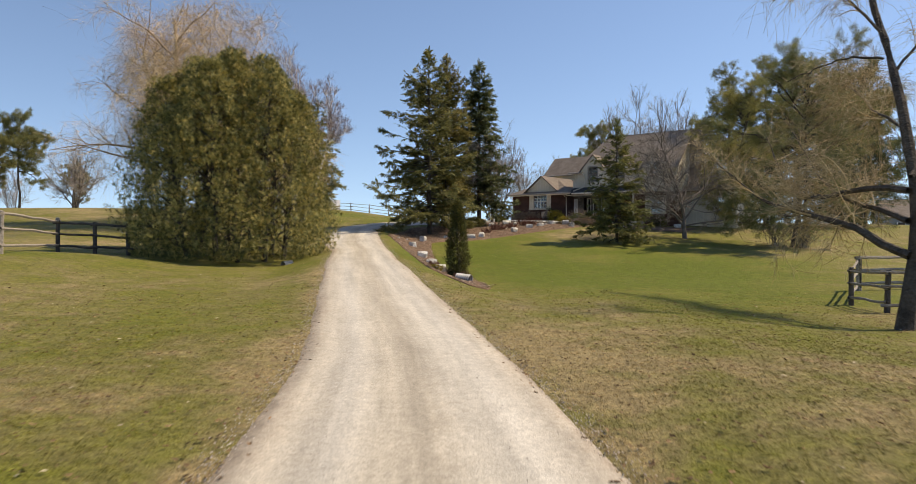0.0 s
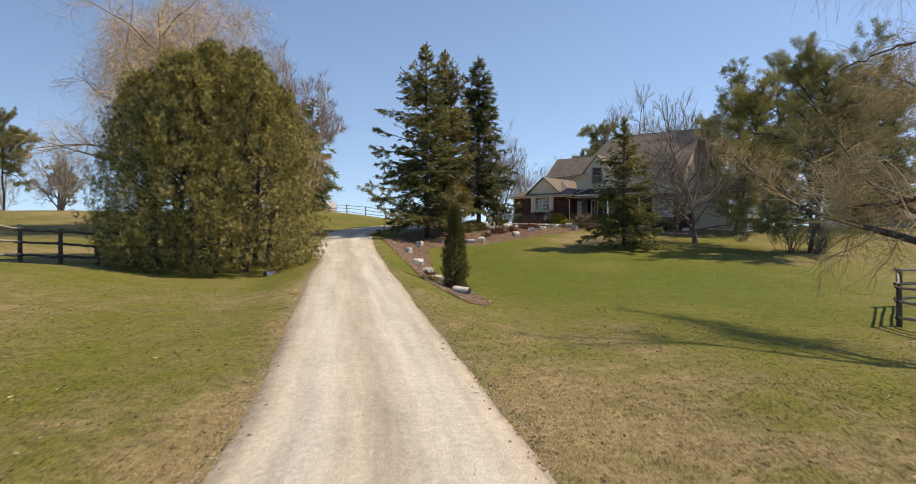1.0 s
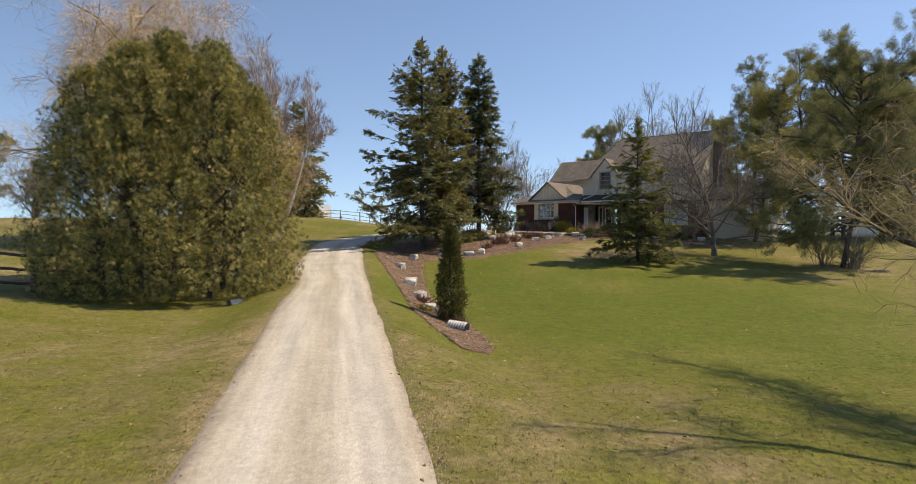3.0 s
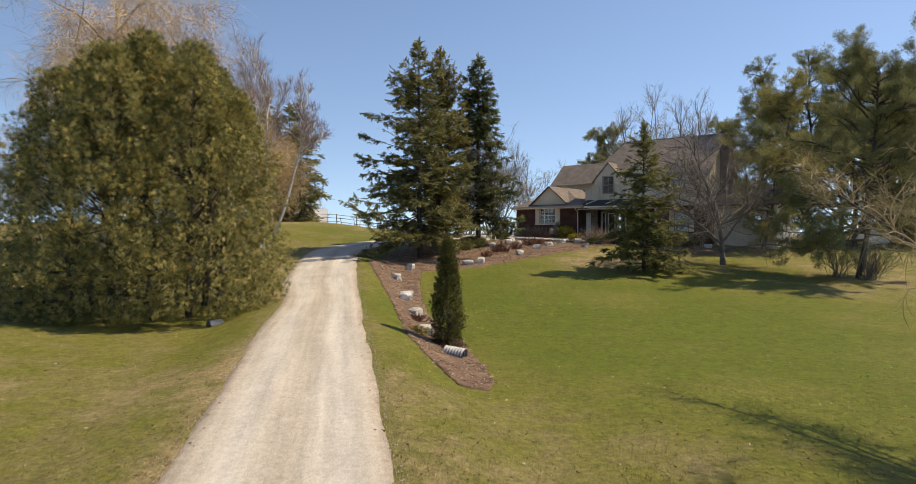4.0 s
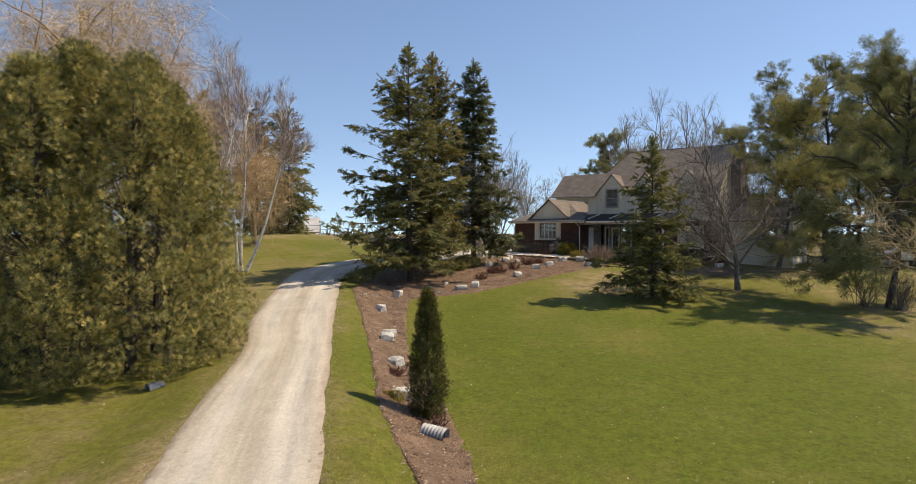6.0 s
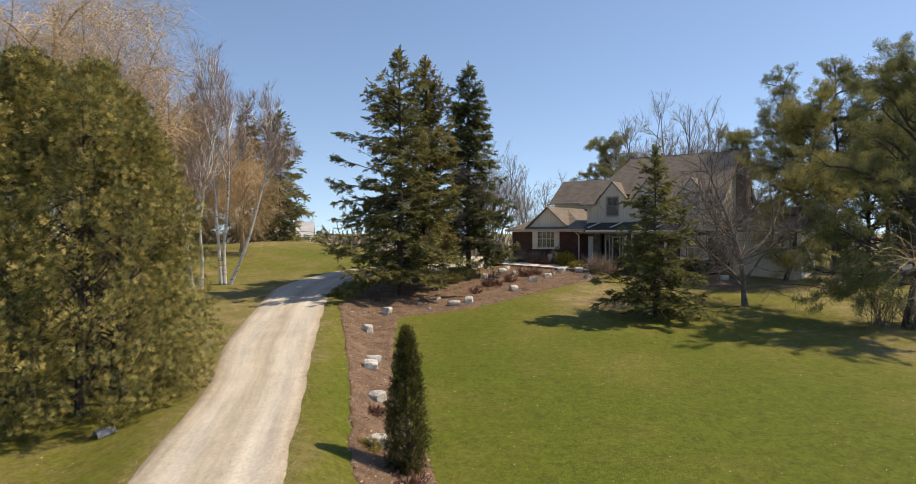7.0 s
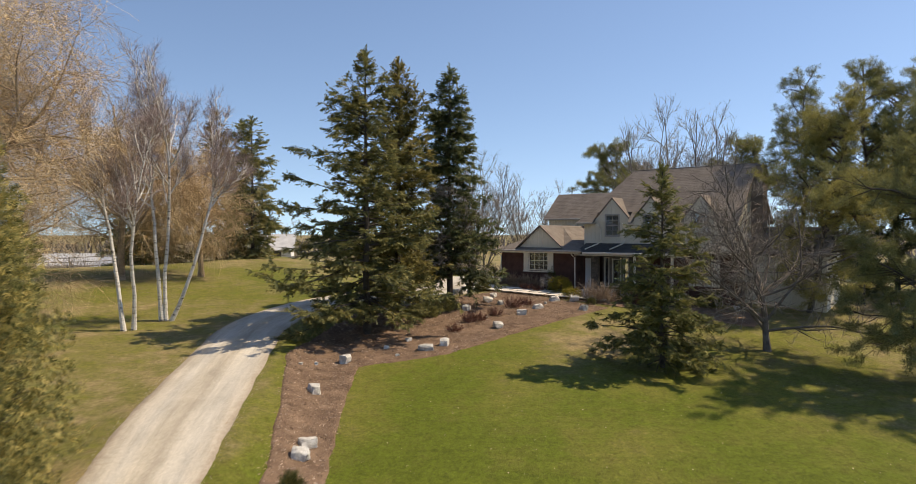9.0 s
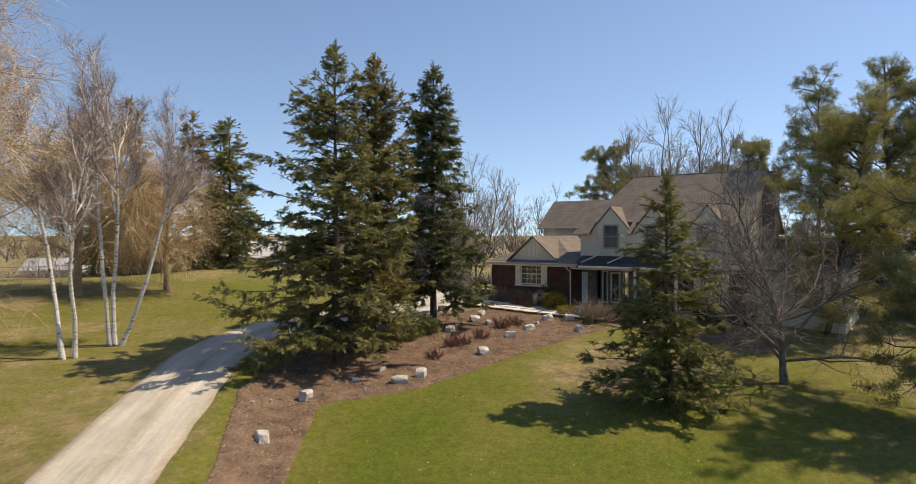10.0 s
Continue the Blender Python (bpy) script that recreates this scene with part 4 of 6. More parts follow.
# young spruce and bare maple on the front lawn
spruce(tree_root("young_spruce", 10.95, 44.6, "young green spruce on the front lawn"), 8.5, 3.5, 24, YOUNGSPRUCE, bare=0.03, spray=0.21, dense=1.15, power=0.80, uneven=0.36, many=11, droop=0.06, hang=0.3, rise=0.06, gaps=0.25)
bare_tree(tree_root("bare_maple", 16.5, 46.9, "leafless grey maple with a wide low crown"), 12.8, 31, MAPLEBARK, MAPLETWIG, 0.155, 0.12, 36, 58, 500, 1900, 4200, 0.07, 0.006, 0.50, crook=0.13, stem_frac=0.68, stout=0.82)

bare_tree(tree_root("bare_serviceberry", 3.0, 59.0, "leafless grey multi-stemmed tree by the spruces"), 10.0, 33, GREYBARK, GREYTWIG, 0.055, 0.15, 9, 30, 130, 700, 3000, 0.06, 0.0055, 0.5, stems=4, crook=0.1)

# birches by the drive
for k, (x, y, hh, lean_x, lean_y) in enumerate([(-13.6, 48.3, 13.4, -0.15, 0.02), (-13.3, 48.6, 10.8, 0.06, 0.0), (-12.95, 50.8, 14.0, -0.08, 0.03), (-12.8, 50.9, 14.4, 0.10, 0.03), (-12.55, 50.8, 12.2, 0.42, -0.04)]):
    bare_tree(tree_root("birch_tree", x, y, "leafless white-barked birch with fine purplish twigs", group="birches by the drive"), hh, 40 + k, BIRCH, BIRCHTWIG, 0.11, 0.46, 13, 34, 120, 650, 4600, 0.10, 0.0038, 0.40, heading=(lean_x, lean_y, 1), crook=0.12, stem_frac=0.93, twig_len=0.45, stout=1.4)

# willows
bare_tree(tree_root("golden_willow", -20.0, 44.8, "huge leafless willow with golden orange twigs", group="golden willows"), 20.0, 51, TANBARK, TANTWIG, 0.45, 0.08, 30, 54, 400, 2800, 30000, 0.03, 0.006, 0.60, hang=0.10, crook=0.13, twig_len=1.0, hang_len=0.9, pale=True, arms=[(3.0, 1, -0.6, 0.10, 5.5), (3.5, 1, 0.0, 0.15, 5.5), (3.0, 0.5, -1, 0.15, 6.0), (4.0, -1, -0.5, 0.25, 7.0), (5.0, -0.8, -0.8, 0.3, 7.5)])
w2 = bare_tree(tree_root("golden_willow", -19.8, 59.8, "leafless weeping willow with golden orange twigs", group="golden willows"), 14.5, 52, TANBARK, TANTWIG, 0.26, 0.16, 18, 46, 260, 1700, 11000, 0.03, 0.006, 0.52, hang=0.16, crook=0.13, twig_len=0.9, hang_len=1.6, pale=True)
copy_thing(w2, pose(-15.6, 62.5, gz(-15.6, 62.5) - 0.1, 0, 0, 130) @ Matrix.Scale(0.8, 4))

# the willow on the near lawn: a leaning trunk and boughs that reach away over the grass
nx, ny = 9.38, 13.6
leaning_willow(tree_root("near_willow", nx, ny, "leafless weeping willow with a dark leaning trunk and pale twigs"), [(0, 0, -0.2), (0.14, 0, 0.9), (0.36, 0.0, 1.8), (0.28, 0.0, 3.2), (0.41, 0.52, 4.44), (0.45, 0.95, 5.41), (0.50, 1.45, 6.60), (0.57, 1.95, 7.86), (0.82, 2.85, 10.00), (1.24, 3.75, 12.29)], 0.155, [
    (0.10, [(0.15, 0, 1.6), (-0.25, 1.2, 2.25), (-0.35, 2.6, 2.5), (-0.45, 4.2, 2.75), (-0.6, 6.0, 3.4), (-0.7, 7.6, 4.2), (-0.9, 8.8, 5.0)]),
    (0.08, [(0.15, 0, 3.0), (0.0, 1.0, 3.25), (-0.15, 2.2, 3.1), (-0.2, 3.4, 2.9), (0.1, 5.0, 3.3), (0.5, 6.4, 4.4), (0.6, 7.4, 5.2)]),
    (0.07, [(0.1, 0, 2.4), (0.3, 1.6, 2.7), (0.5, 3.5, 3.2), (1.0, 5.5, 4.3), (1.2, 7.0, 5.4)]),
    (0.035, [(0.38, 0.50, 4.38), (0.96, 2.45, 5.18), (1.62, 4.45, 6.12), (2.02, 6.35, 6.85), (1.99, 7.50, 6.73)]),
    (0.03, [(0.43, 1.25, 6.12), (-0.24, 1.60, 6.24), (-0.91, 1.70, 6.00), (-1.57, 1.80, 5.76)]),
    (0.035, [(0.51, 1.50, 6.73), (-0.08, 1.85, 7.61), (-0.65, 1.75, 8.12), (-1.48, 1.60, 7.99), (-2.11, 1.40, 7.48)]),
    (0.035, [(0.44, 1.05, 5.64), (1.16, 1.15, 6.60), (1.99, 1.15, 7.10), (2.69, 0.90, 6.73)]),
    (0.03, [(0.55, 1.90, 7.73), (0.95, 3.15, 8.91), (1.55, 4.25, 9.72), (2.02, 5.00, 9.59)]),
    (0.03, [(0.73, 2.65, 9.45), (-0.02, 3.05, 10.28), (-0.82, 2.95, 10.28), (-1.62, 2.75, 9.45)]),
    (0.06, [(0.15, 0.0, 3.3), (0.9, 0.5, 4.0), (2.0, 0.8, 4.8), (3.2, 1.0, 5.0)])], 53, WILLOWBARK, WEEPTWIG, 280, 1600, 8000, 1.0)

# pines beside the house
pine(tree_root("pine_tree", 22.2, 42.6, "broad green pine with low spreading limbs", group="pines beside the house"), 11.7, 4.2, 61, leaf=GREENPINE, bare=0.44, limbs=56, puffs=21000, size=0.21, lean=(1.2, 0.3), tiers=10, arms=[(z, dx, dy, dz, ln) for z, dx, dy, dz, ln in ((2.2, -1, -0.1, 0.05, 4.0), (2.6, -1, 0.4, 0.05, 4.4), (3.0, -0.8, -0.7, 0.08, 3.6), (2.4, 0.3, -1, 0.1, 3.0), (3.4, -1, 0.1, 0.10, 4.4), (3.5, 1, -0.3, 0.1, 3.5), (4.6, 0.9, 0.5, 0.15, 3.5), (2.9, -1, -0.4, 0.0, 4.2), (3.8, -1, 0.25, 0.05, 4.0), (3.2, -1, 0.15, -0.05, 4.6), (2.5, -1, 0.2, -0.04, 3.4))])
pine(tree_root("pine_tree", 25.0, 60.0, "tall open pine with a thin crown", group="pines beside the house"), 14.3, 2.3, 63, leaf=GREENPINE, bare=0.45, limbs=30, puffs=4500, size=0.21)
tp = pine(tree_root("pine_tree", 27.4, 57.5, "tall open pine with a thin crown", group="pines beside the house"), 15.3, 2.4, 64, leaf=GREENPINE, bare=0.35, limbs=34, puffs=6000, size=0.22)
copy_thing(tp, pose(30.4, 56.6, gz(30.4, 56.6) - 0.1, 0, 0, 140))
pine(tree_root("pine_tree", 22.6, 54.6, "leaning pine with yellowing olive needles", group="pines beside the house"), 12.4, 3.1, 65, leaf=GOLDPINE, bare=0.08, limbs=66, puffs=14000, size=0.21, tiers=14, lean=(2.4, 0.3))

dk = pine(tree_root("pine_tree", 33.0, 62.5, "dense dark pine behind the lawn", group="pines beside the house"), 14.4, 4.4, 66, leaf=DARKPINE, bare=0.04, limbs=56, puffs=5200, size=0.40)
copy_thing(dk, pose(38.0, 61.0, gz(38.0, 61.0) - 0.1, 0, 0, 120))
# small dark copies added to stand in for the shade below the tall pines
for x, y, a, k in ((33.0, 56.6, 40, 0.58), (36.5, 58.0, 200, 0.62), (29.6, 61.0, 310, 0.5)):
    copy_thing(dk, pose(x, y, gz(x, y) - 0.1, 0, 0, a) @ Matrix.Scale(k, 4))
copy_thing(dk, pose(30.5, 67.5, gz(30.5, 67.5) - 0.1, 0, 0, 250) @ Matrix.Scale(0.85, 4))

# far conifers behind the hill and the house
fs = spruce(tree_root("far_spruce", -16.5, 76.5, "dark spruce on the hill behind the drive", group="spruces on the hill"), 12.8, 3.8, 71, SPRUCE, bare=0.03, spray=0.58, dense=0.65, many=6, power=0.7)
lc = spruce(tree_root("golden_larch", -20.2, 77.8, "bare golden brown larch on the hill behind the birches", group="larches on the hill"), 13.8, 3.6, 77, LARCH, bare=0.05, spray=0.58, dense=0.6, many=6)
copy_thing(lc, pose(-24.6, 75.5, gz(-24.6, 75.5) - 0.1, 0, 0, 100) @ Matrix.Scale(1.08, 4))
for x, y, a, k in ((-18.4, 79.5, 60, 1.02), (-29, 79, 300, 0.9)):
    copy_thing(fs, pose(x, y, gz(x, y) - 0.1, 0, 0, a) @ Matrix.Scale(k, 4))
fp = pine(tree_root("far_pine", 20.5, 92.0, "rounded pine behind the house roof", group="far pines"), 15.0, 4.2, 72, bare=0.42, limbs=34, puffs=6000, size=0.42)
for x, y, a, k in ((31.5, 84, 100, 0.92), (-47.5, 70, 40, 0.72), (-53, 74, 170, 0.62), (44, 74, 220, 1.0), (38, 62, 300, 0.95)):
    copy_thing(fp, pose(x, y, gz(x, y) - 0.1, 0, 0, a) @ Matrix.Scale(k, 4))
fb = bare_tree(tree_root("far_bare_tree", 14.0, 96.0, "leafless grey tree far behind the house", group="far bare trees"), 13.0, 73, GREYBARK, GREYTWIG, 0.10, 0.10, 18, 28, 220, 700, 2400, 0.05, 0.008, 0.44, crook=0.08, twig_len=0.6, stem_frac=0.84, stems=2, stout=0.6)
for x, y, a, k in ((9.5, 88, 80, 0.95), (21.5, 79, 20, 1.38), (24.0, 81.5, 150, 1.48), (26.0, 79.5, 260, 1.36), (33, 88, 310, 1.2), (5, 80, 190, 1.0), (-33, 70, 20, 0.6), (50, 80, 75, 1.1), (3.5, 74, 33, 0.9), (-22, 112, 50, 0.7), (-8, 120, 280, 0.7), (-62, 90, 20, 0.9)):
    copy_thing(fb, pose(x, y, gz(x, y) - 0.1, 0, 0, a) @ Matrix.Scale(k, 4))

bare_tree(tree_root("pasture_tree", -39.5, 66.5, "low spreading leafless tree in the pasture"), 7.5, 74, GREYBARK, GREYTWIG, 0.14, 0.12, 9, 50, 150, 800, 2600, 0.05, 0.009, 0.62, crook=0.12, stems=4, twig_len=0.6)
copy_thing(fp, pose(-42.0, 71.0, gz(-42.0, 71.0) - 0.1, 0, 0, 70) @ Matrix.Scale(0.38, 4))

# far woods along the horizon
fw = np.random.default_rng(81)
count = 3000
ang = fw.uniform(-1.3, 1.3, count)
dist = fw.uniform(260, 520, count)
wh = (6.5 + 8.0 * np.abs(np.sin(ang * 7) * np.sin(ang * 19 + 1)) ** 1.5) * fw.uniform(0.4, 1.1, count)
wp, wr = grow(fw, np.stack([np.sin(ang) * dist, np.cos(ang) * dist, np.full(count, -1.6)], 1), np.stack([fw.normal(0, 0.45, count), fw.normal(0, 0.45, count), np.ones(count)], 1), wh, np.full(count, 0.55), np.full(count, 0.10), 3, 0.25, 0)
woods = part("far_woods", Soup().add(*tubes(wp, wr, 3)), WOODS)
tagged(woods, "thin line of leafless woods on the horizon", "woods", kind="stuff")

br = np.random.default_rng(82)
count = 13000
bx = br.uniform(-75, 75, count)
by = 96 + 22 * np.abs(np.sin(bx * 0.09)) + 8 * br.uniform(0, 1, count) ** 2
bh = (1.6 + 2.6 * np.abs(np.sin(bx * 0.21 + 1) * np.sin(bx * 0.57))) * br.uniform(0.5, 1.1, count)
bp, rr = grow(br, np.stack([bx, by, ground_z(bx, by) - 0.1], 1), np.stack([br.normal(0, 0.35, count), br.normal(0, 0.35, count), np.ones(count)], 1), bh, np.full(count, 0.035), np.full(count, 0.015), 4, 0.16, 0.02)
brush = part("thicket", Soup().add(*strips(br, bp, rr)), WOODS)
tagged(brush, "leafless grey brown brush behind the hill", "brush", kind="stuff")

# ---- the house ----
HB = 3.05
house = thing("house", pose(5.53, 64.82, HB, 0, 0, -38), "two-storey house, cream siding over dark brick, brown shingle roofs", "house")


def wall(name, x0, x1, z0, z1, y, thick, openings, material, parent, label=""):
    """A wall along x with its outer face at y, and openings cut through it."""
    s = Soup()
    xs = sorted({x0, x1, *[v for o in openings for v in o[:2]]})
    for a, b in zip(xs[:-1], xs[1:]):
        holes = sorted([(o[2], o[3]) for o in openings if o[0] < (a + b) / 2 < o[1]])
        z = z0
        for h0, h1 in holes:
            if h0 > z:
                s.box(a, b, y, y + thick, z, h0)
            z = h1
        if z < z1:
            s.box(a, b, y, y + thick, z, z1)
    return part(name, s, material, parent, label)


def battens(x0, x1, z0, z1, y, parent, openings=(), step=0.30, top=None):
    """Upright battens on a board wall; top(x) may cut them to a gable."""
    s = Soup()
    for x in np.arange(x0 + step / 2, x1, step):
        spans = [(z0, top(x) if top else z1)]
        for o in openings:
            if o[0] - 0.05 < x < o[1] + 0.05:
                spans = [q for a, b in spans for q in ((a, min(b, o[2])), (max(a, o[3]), b)) if q[1] - q[0] > 0.02]
        for a, b in spans:
            if b - a > 0.03:
                s.box(x - 0.025, x + 0.025, y - 0.022, y, a, b)
    if s.v:
        part("batten_strip", s, SIDING, parent)["kind"] = "stuff"


def bars(x0, x1, z0, z1, y, w, d):
    s = Soup()
    s.box(x0 - w, x0, y, y + d, z0 - w, z1 + w)
    s.box(x1, x1 + w, y, y + d, z0 - w, z1 + w)
    s.box(x0, x1, y, y + d, z0 - w, z0)
    s.box(x0, x1, y, y + d, z1, z1 + w)
    return s


def window(x0, x1, z0, z1, y, parent, cols=2, rows=4, frame_mat=TRIM, w=0.07):
    win = part("window", bars(x0, x1, z0, z1, y - 0.03, w, 0.12), frame_mat, parent)
    m = Soup()
    for k in range(1, cols):
        x = x0 + (x1 - x0) * k / cols
        m.box(x - 0.010, x + 0.010, y + 0.03, y + 0.055, z0, z1)
    zz = [z0] + [z0 + (z1 - z0) * k / rows for k in range(1, rows)] + [z1]
    for k in range(1, rows):
        h = 0.03 if rows == 4 and k == 2 else 0.010
        m.box(x0, x1, y + 0.026, y + 0.052, zz[k] - h, zz[k] + h)
    if m.v:
        part("grille", m, frame_mat, win)
    g = part("pane", Soup().box(x0, x1, y + 0.058, y + 0.066, z0, z1), GLASS, win)
    g.visible_shadow = False
    return win


def slope(el, er, rl, rr, material, name="roof_slope", parent=None, course=0.19, thick=0.14):
    """One roof plane from eave (left, right) to ridge (left, right): stepped shingle courses on a slab."""
    el, er, rl, rr = (np.array(p, float) for p in (el, er, rl, rr))
    n = unit(np.cross(er - el, (rl + rr) / 2 - el))
    if n[2] < 0:
        n = -n
    k = max(2, int(np.linalg.norm((rl + rr) / 2 - (el + er) / 2) / course))
    left, right = [], []
    for i in range(k + 1):
        a = i / k
        for lift in (0.006, 0.011) if i < k else (0.006,):
            left.append(el + (rl - el) * a + n * lift)
            right.append(er + (rr - er) * a + n * lift)
    for a, b in ((rl, rr), (el, er)):
        left.append(a - n * thick)
        right.append(b - n * thick)
    c = len(left)
    i = np.arange(c)
    s = Soup().add(np.array(left + right), np.stack([i + c, (i + 1) % c + c, (i + 1) % c, i], 1))
    s.f.append(np.array([list(range(c))]))
    s.f.append(np.array([list(range(c, 2 * c))[::-1]]))
    return part(name, s, material, parent)


def prism_roof(parent, x0, x1, xm, y0, y1, ze, zr, over=0.2):
    """A gable roof whose ridge runs inward along y."""
    f = (zr - ze) / (xm - x0)
    slope((x0 - over, y1, ze - over * f), (x0 - over, y0 - over, ze - over * f), (xm, y1, zr), (xm, y0 - over, zr), SHINGLE, "dormer_slope", parent, thick=0.06)
    f = (zr - ze) / (x1 - xm)
    slope((x1 + over, y0 - over, ze - over * f), (x1 + over, y1, ze - over * f), (xm, y0 - over, zr), (xm, y1, zr), SHINGLE, "dormer_slope", parent, thick=0.06)


def gable_face(x0, x1, xm, y, z0, zr, parent, thick=0.12):
    s = Soup()
    v = [(x0, y, z0), (x1, y, z0), (xm, y, zr), (x0, y + thick, z0), (x1, y + thick, z0), (xm, y + thick, zr)]
    s.add(v, [(0, 1, 2), (5, 4, 3)]).add(v, [(0, 3, 4, 1), (1, 4, 5, 2), (2, 5, 3, 0)])
    ob = part("gable", s, SIDING, parent)
    battens(x0 + 0.05, x1 - 0.05, z0, zr, y, ob, top=lambda x: z0 + (zr - z0) * (1 - abs(x - xm) / (xm - x0)) - 0.08)
    return ob


def pipe(points, r, material, parent, name="downspout"):
    return part(name, Soup().add(*sweep(points, r, 6)), material, parent)


# front wing: brick, a gabled window bay on a hipped roof
wing_hole = (2.42, 3.86, 1.38, 2.62)
wall("brick_wall", 0, 6.1, -0.9, 2.62, 0, 0.25, [wing_hole], BRICK, house)
part("brick_side_wall", Soup().box(0, 0.25, 0.252, 7.0, -0.9, 2.62), BRICK, house)
part("brick_back_wall", Soup().box(0.252, 6.1, 6.75, 7.0, -0.9, 2.62), BRICK, house)
part("brick_inner_wall", Soup().box(5.85, 6.1, 0.252, 1.6, -0.9, 2.62), BRICK, house)
window(*wing_hole, 0.02, house, 4, 4)
for x0, x1 in ((1.94, 2.33), (3.95, 4.34)):
    sh = part("shutter", bevel_box(x0, x1, -0.07, -0.004, 1.28, 2.70, 0.008), TRIM, house)
    part("panel", bevel_box(x0 + 0.07, x1 - 0.07, -0.082, -0.068, 1.38, 1.95, 0.005), TRIM, sh)
    part("panel", bevel_box(x0 + 0.07, x1 - 0.07, -0.082, -0.068, 2.03, 2.60, 0.005), TRIM, sh)
part("window_sill", bevel_box(1.90, 4.38, -0.10, -0.004, 1.20, 1.275, 0.01), TRIM, house)
slope((-0.25, 7.0, 2.74), (-0.25, -0.5, 2.74), (3.38, 6.7, 4.42), (3.38, 3.0, 4.42), SHINGLE, "wing_roof_slope", house)
slope((-0.25, -0.5, 2.74), (6.6, -0.5, 2.74), (3.38, 3.0, 4.42), (3.38, 3.0, 4.42), SHINGLE, "wing_roof_slope", house)
slope((6.6, -0.5, 2.74), (6.6, 7.0, 2.74), (3.38, 3.0, 4.42), (3.38, 6.7, 4.42), SHINGLE, "wing_roof_slope", house)
prism_roof(house, 1.52, 5.18, 3.38, -0.12, 6.69, 2.96, 4.48)
gable_face(1.50, 5.20, 3.38, -0.12, 2.80, 4.44, house)
part("fascia", bevel_box(-0.25, 6.6, -0.56, -0.50, 2.56, 2.76, 0.008), TRIM, house)
part("fascia", bevel_box(-0.31, -0.25, -0.50, 7.0, 2.56, 2.76, 0.008), TRIM, house)
part("soffit", Soup().box(-0.25, 6.6, -0.5, -0.002, 2.57, 2.61), TRIM, house)
part("gutter", bevel_box(-0.31, 6.75, -0.66, -0.565, 2.64, 2.76, 0.02), GUTTER, house)
pipe([(6.02, -0.61, 2.56), (6.02, -0.45, 2.42), (6.02, -0.08, 2.28), (6.02, -0.06, 0.1), (6.02, -0.25, 0.02)], 0.04, TRIM, house)
pipe([(0.05, -0.61, 2.56), (0.02, -0.40, 2.42), (0.02, -0.08, 2.30), (0.02, -0.06, 0.1)], 0.04, TRIM, house)

# porch under a pent roof, darker than the other roofs
slope((6.3, -0.42, 2.66), (13.4, -0.42, 2.66), (6.3, 1.0, 3.24), (13.4, 1.0, 3.24), DARKROOF, "porch_roof_slope", house)
part("porch_gutter", bevel_box(6.78, 13.45, -0.56, -0.43, 2.54, 2.68, 0.02), TRIM, house)
part("porch_ceiling", Soup().box(6.12, 13.3, -0.35, 1.9, 2.44, 2.50), TRIM, house)
part("porch_floor", bevel_box(6.2, 13.0, -0.45, 2.1, -0.4, 0.12, 0.015), FLAGSTONE, house)
part("porch_step", bevel_box(7.2, 9.2, -0.85, -0.455, -0.4, -0.02, 0.015), FLAGSTONE, house)
for x in (10.3, 12.7):
    part("porch_post", bevel_box(x - 0.07, x + 0.07, -0.30, -0.16, 0.125, 2.43, 0.01), TRIM, house)

# main block, ground floor
door_hole, side_holes, long_hole = (7.72, 8.42, 0.13, 2.25), [(7.20, 7.52, 0.13, 2.25), (8.60, 8.92, 0.13, 2.25)], (13.55, 14.55, 0.65, 2.25)
wall("stone_wall", 6.12, 7.06, -0.9, 2.44, 1.3, 0.3, [], STONEWALL, house)
wall("entry_wall", 7.06, 10.6, -0.9, 2.44, 2.0, 0.25, [door_hole, *side_holes], STONEWALL, house)
wall("brick_wall", 10.6, 16.0, -1.2, 2.62, 1.6, 0.25, [long_hole], BRICK, house)
part("brick_return", Soup().box(15.75, 16.0, 1.852, 9.0, -1.4, 2.62), BRICK, house)
part("back_wall", Soup().box(6.12, 15.74, 8.75, 9.0, -1.2, 4.6), SIDING, house)
part("floor_slab", Soup().box(6.2, 15.7, 2.3, 8.7, 2.45, 2.62), DARKFILL, house)
part("white_door", bevel_box(6.13, 6.54, 1.235, 1.296, 0.13, 2.20, 0.01), WHITEPAINT, house, "slim white panelled door")
fd = part("front_door", bars(7.82, 8.32, 0.33, 2.10, 2.03, 0.09, 0.06), TRIM, house, "cream front door with a tall glass pane")
part("pane", Soup().box(7.82, 8.32, 2.05, 2.07, 0.33, 2.10), GLASS, fd)
for o in side_holes:
    window(o[0] + 0.03, o[1] - 0.03, 0.3, 2.2, 2.02, house, 1, 1)
window(13.60, 14.50, 0.70, 2.20, 1.62, house, 2, 4)
for x0 in (13.10, 14.62):
    part("shutter", bevel_box(x0, x0 + 0.38, 1.53, 1.595, 0.60, 2.30, 0.008), TRIM, house)

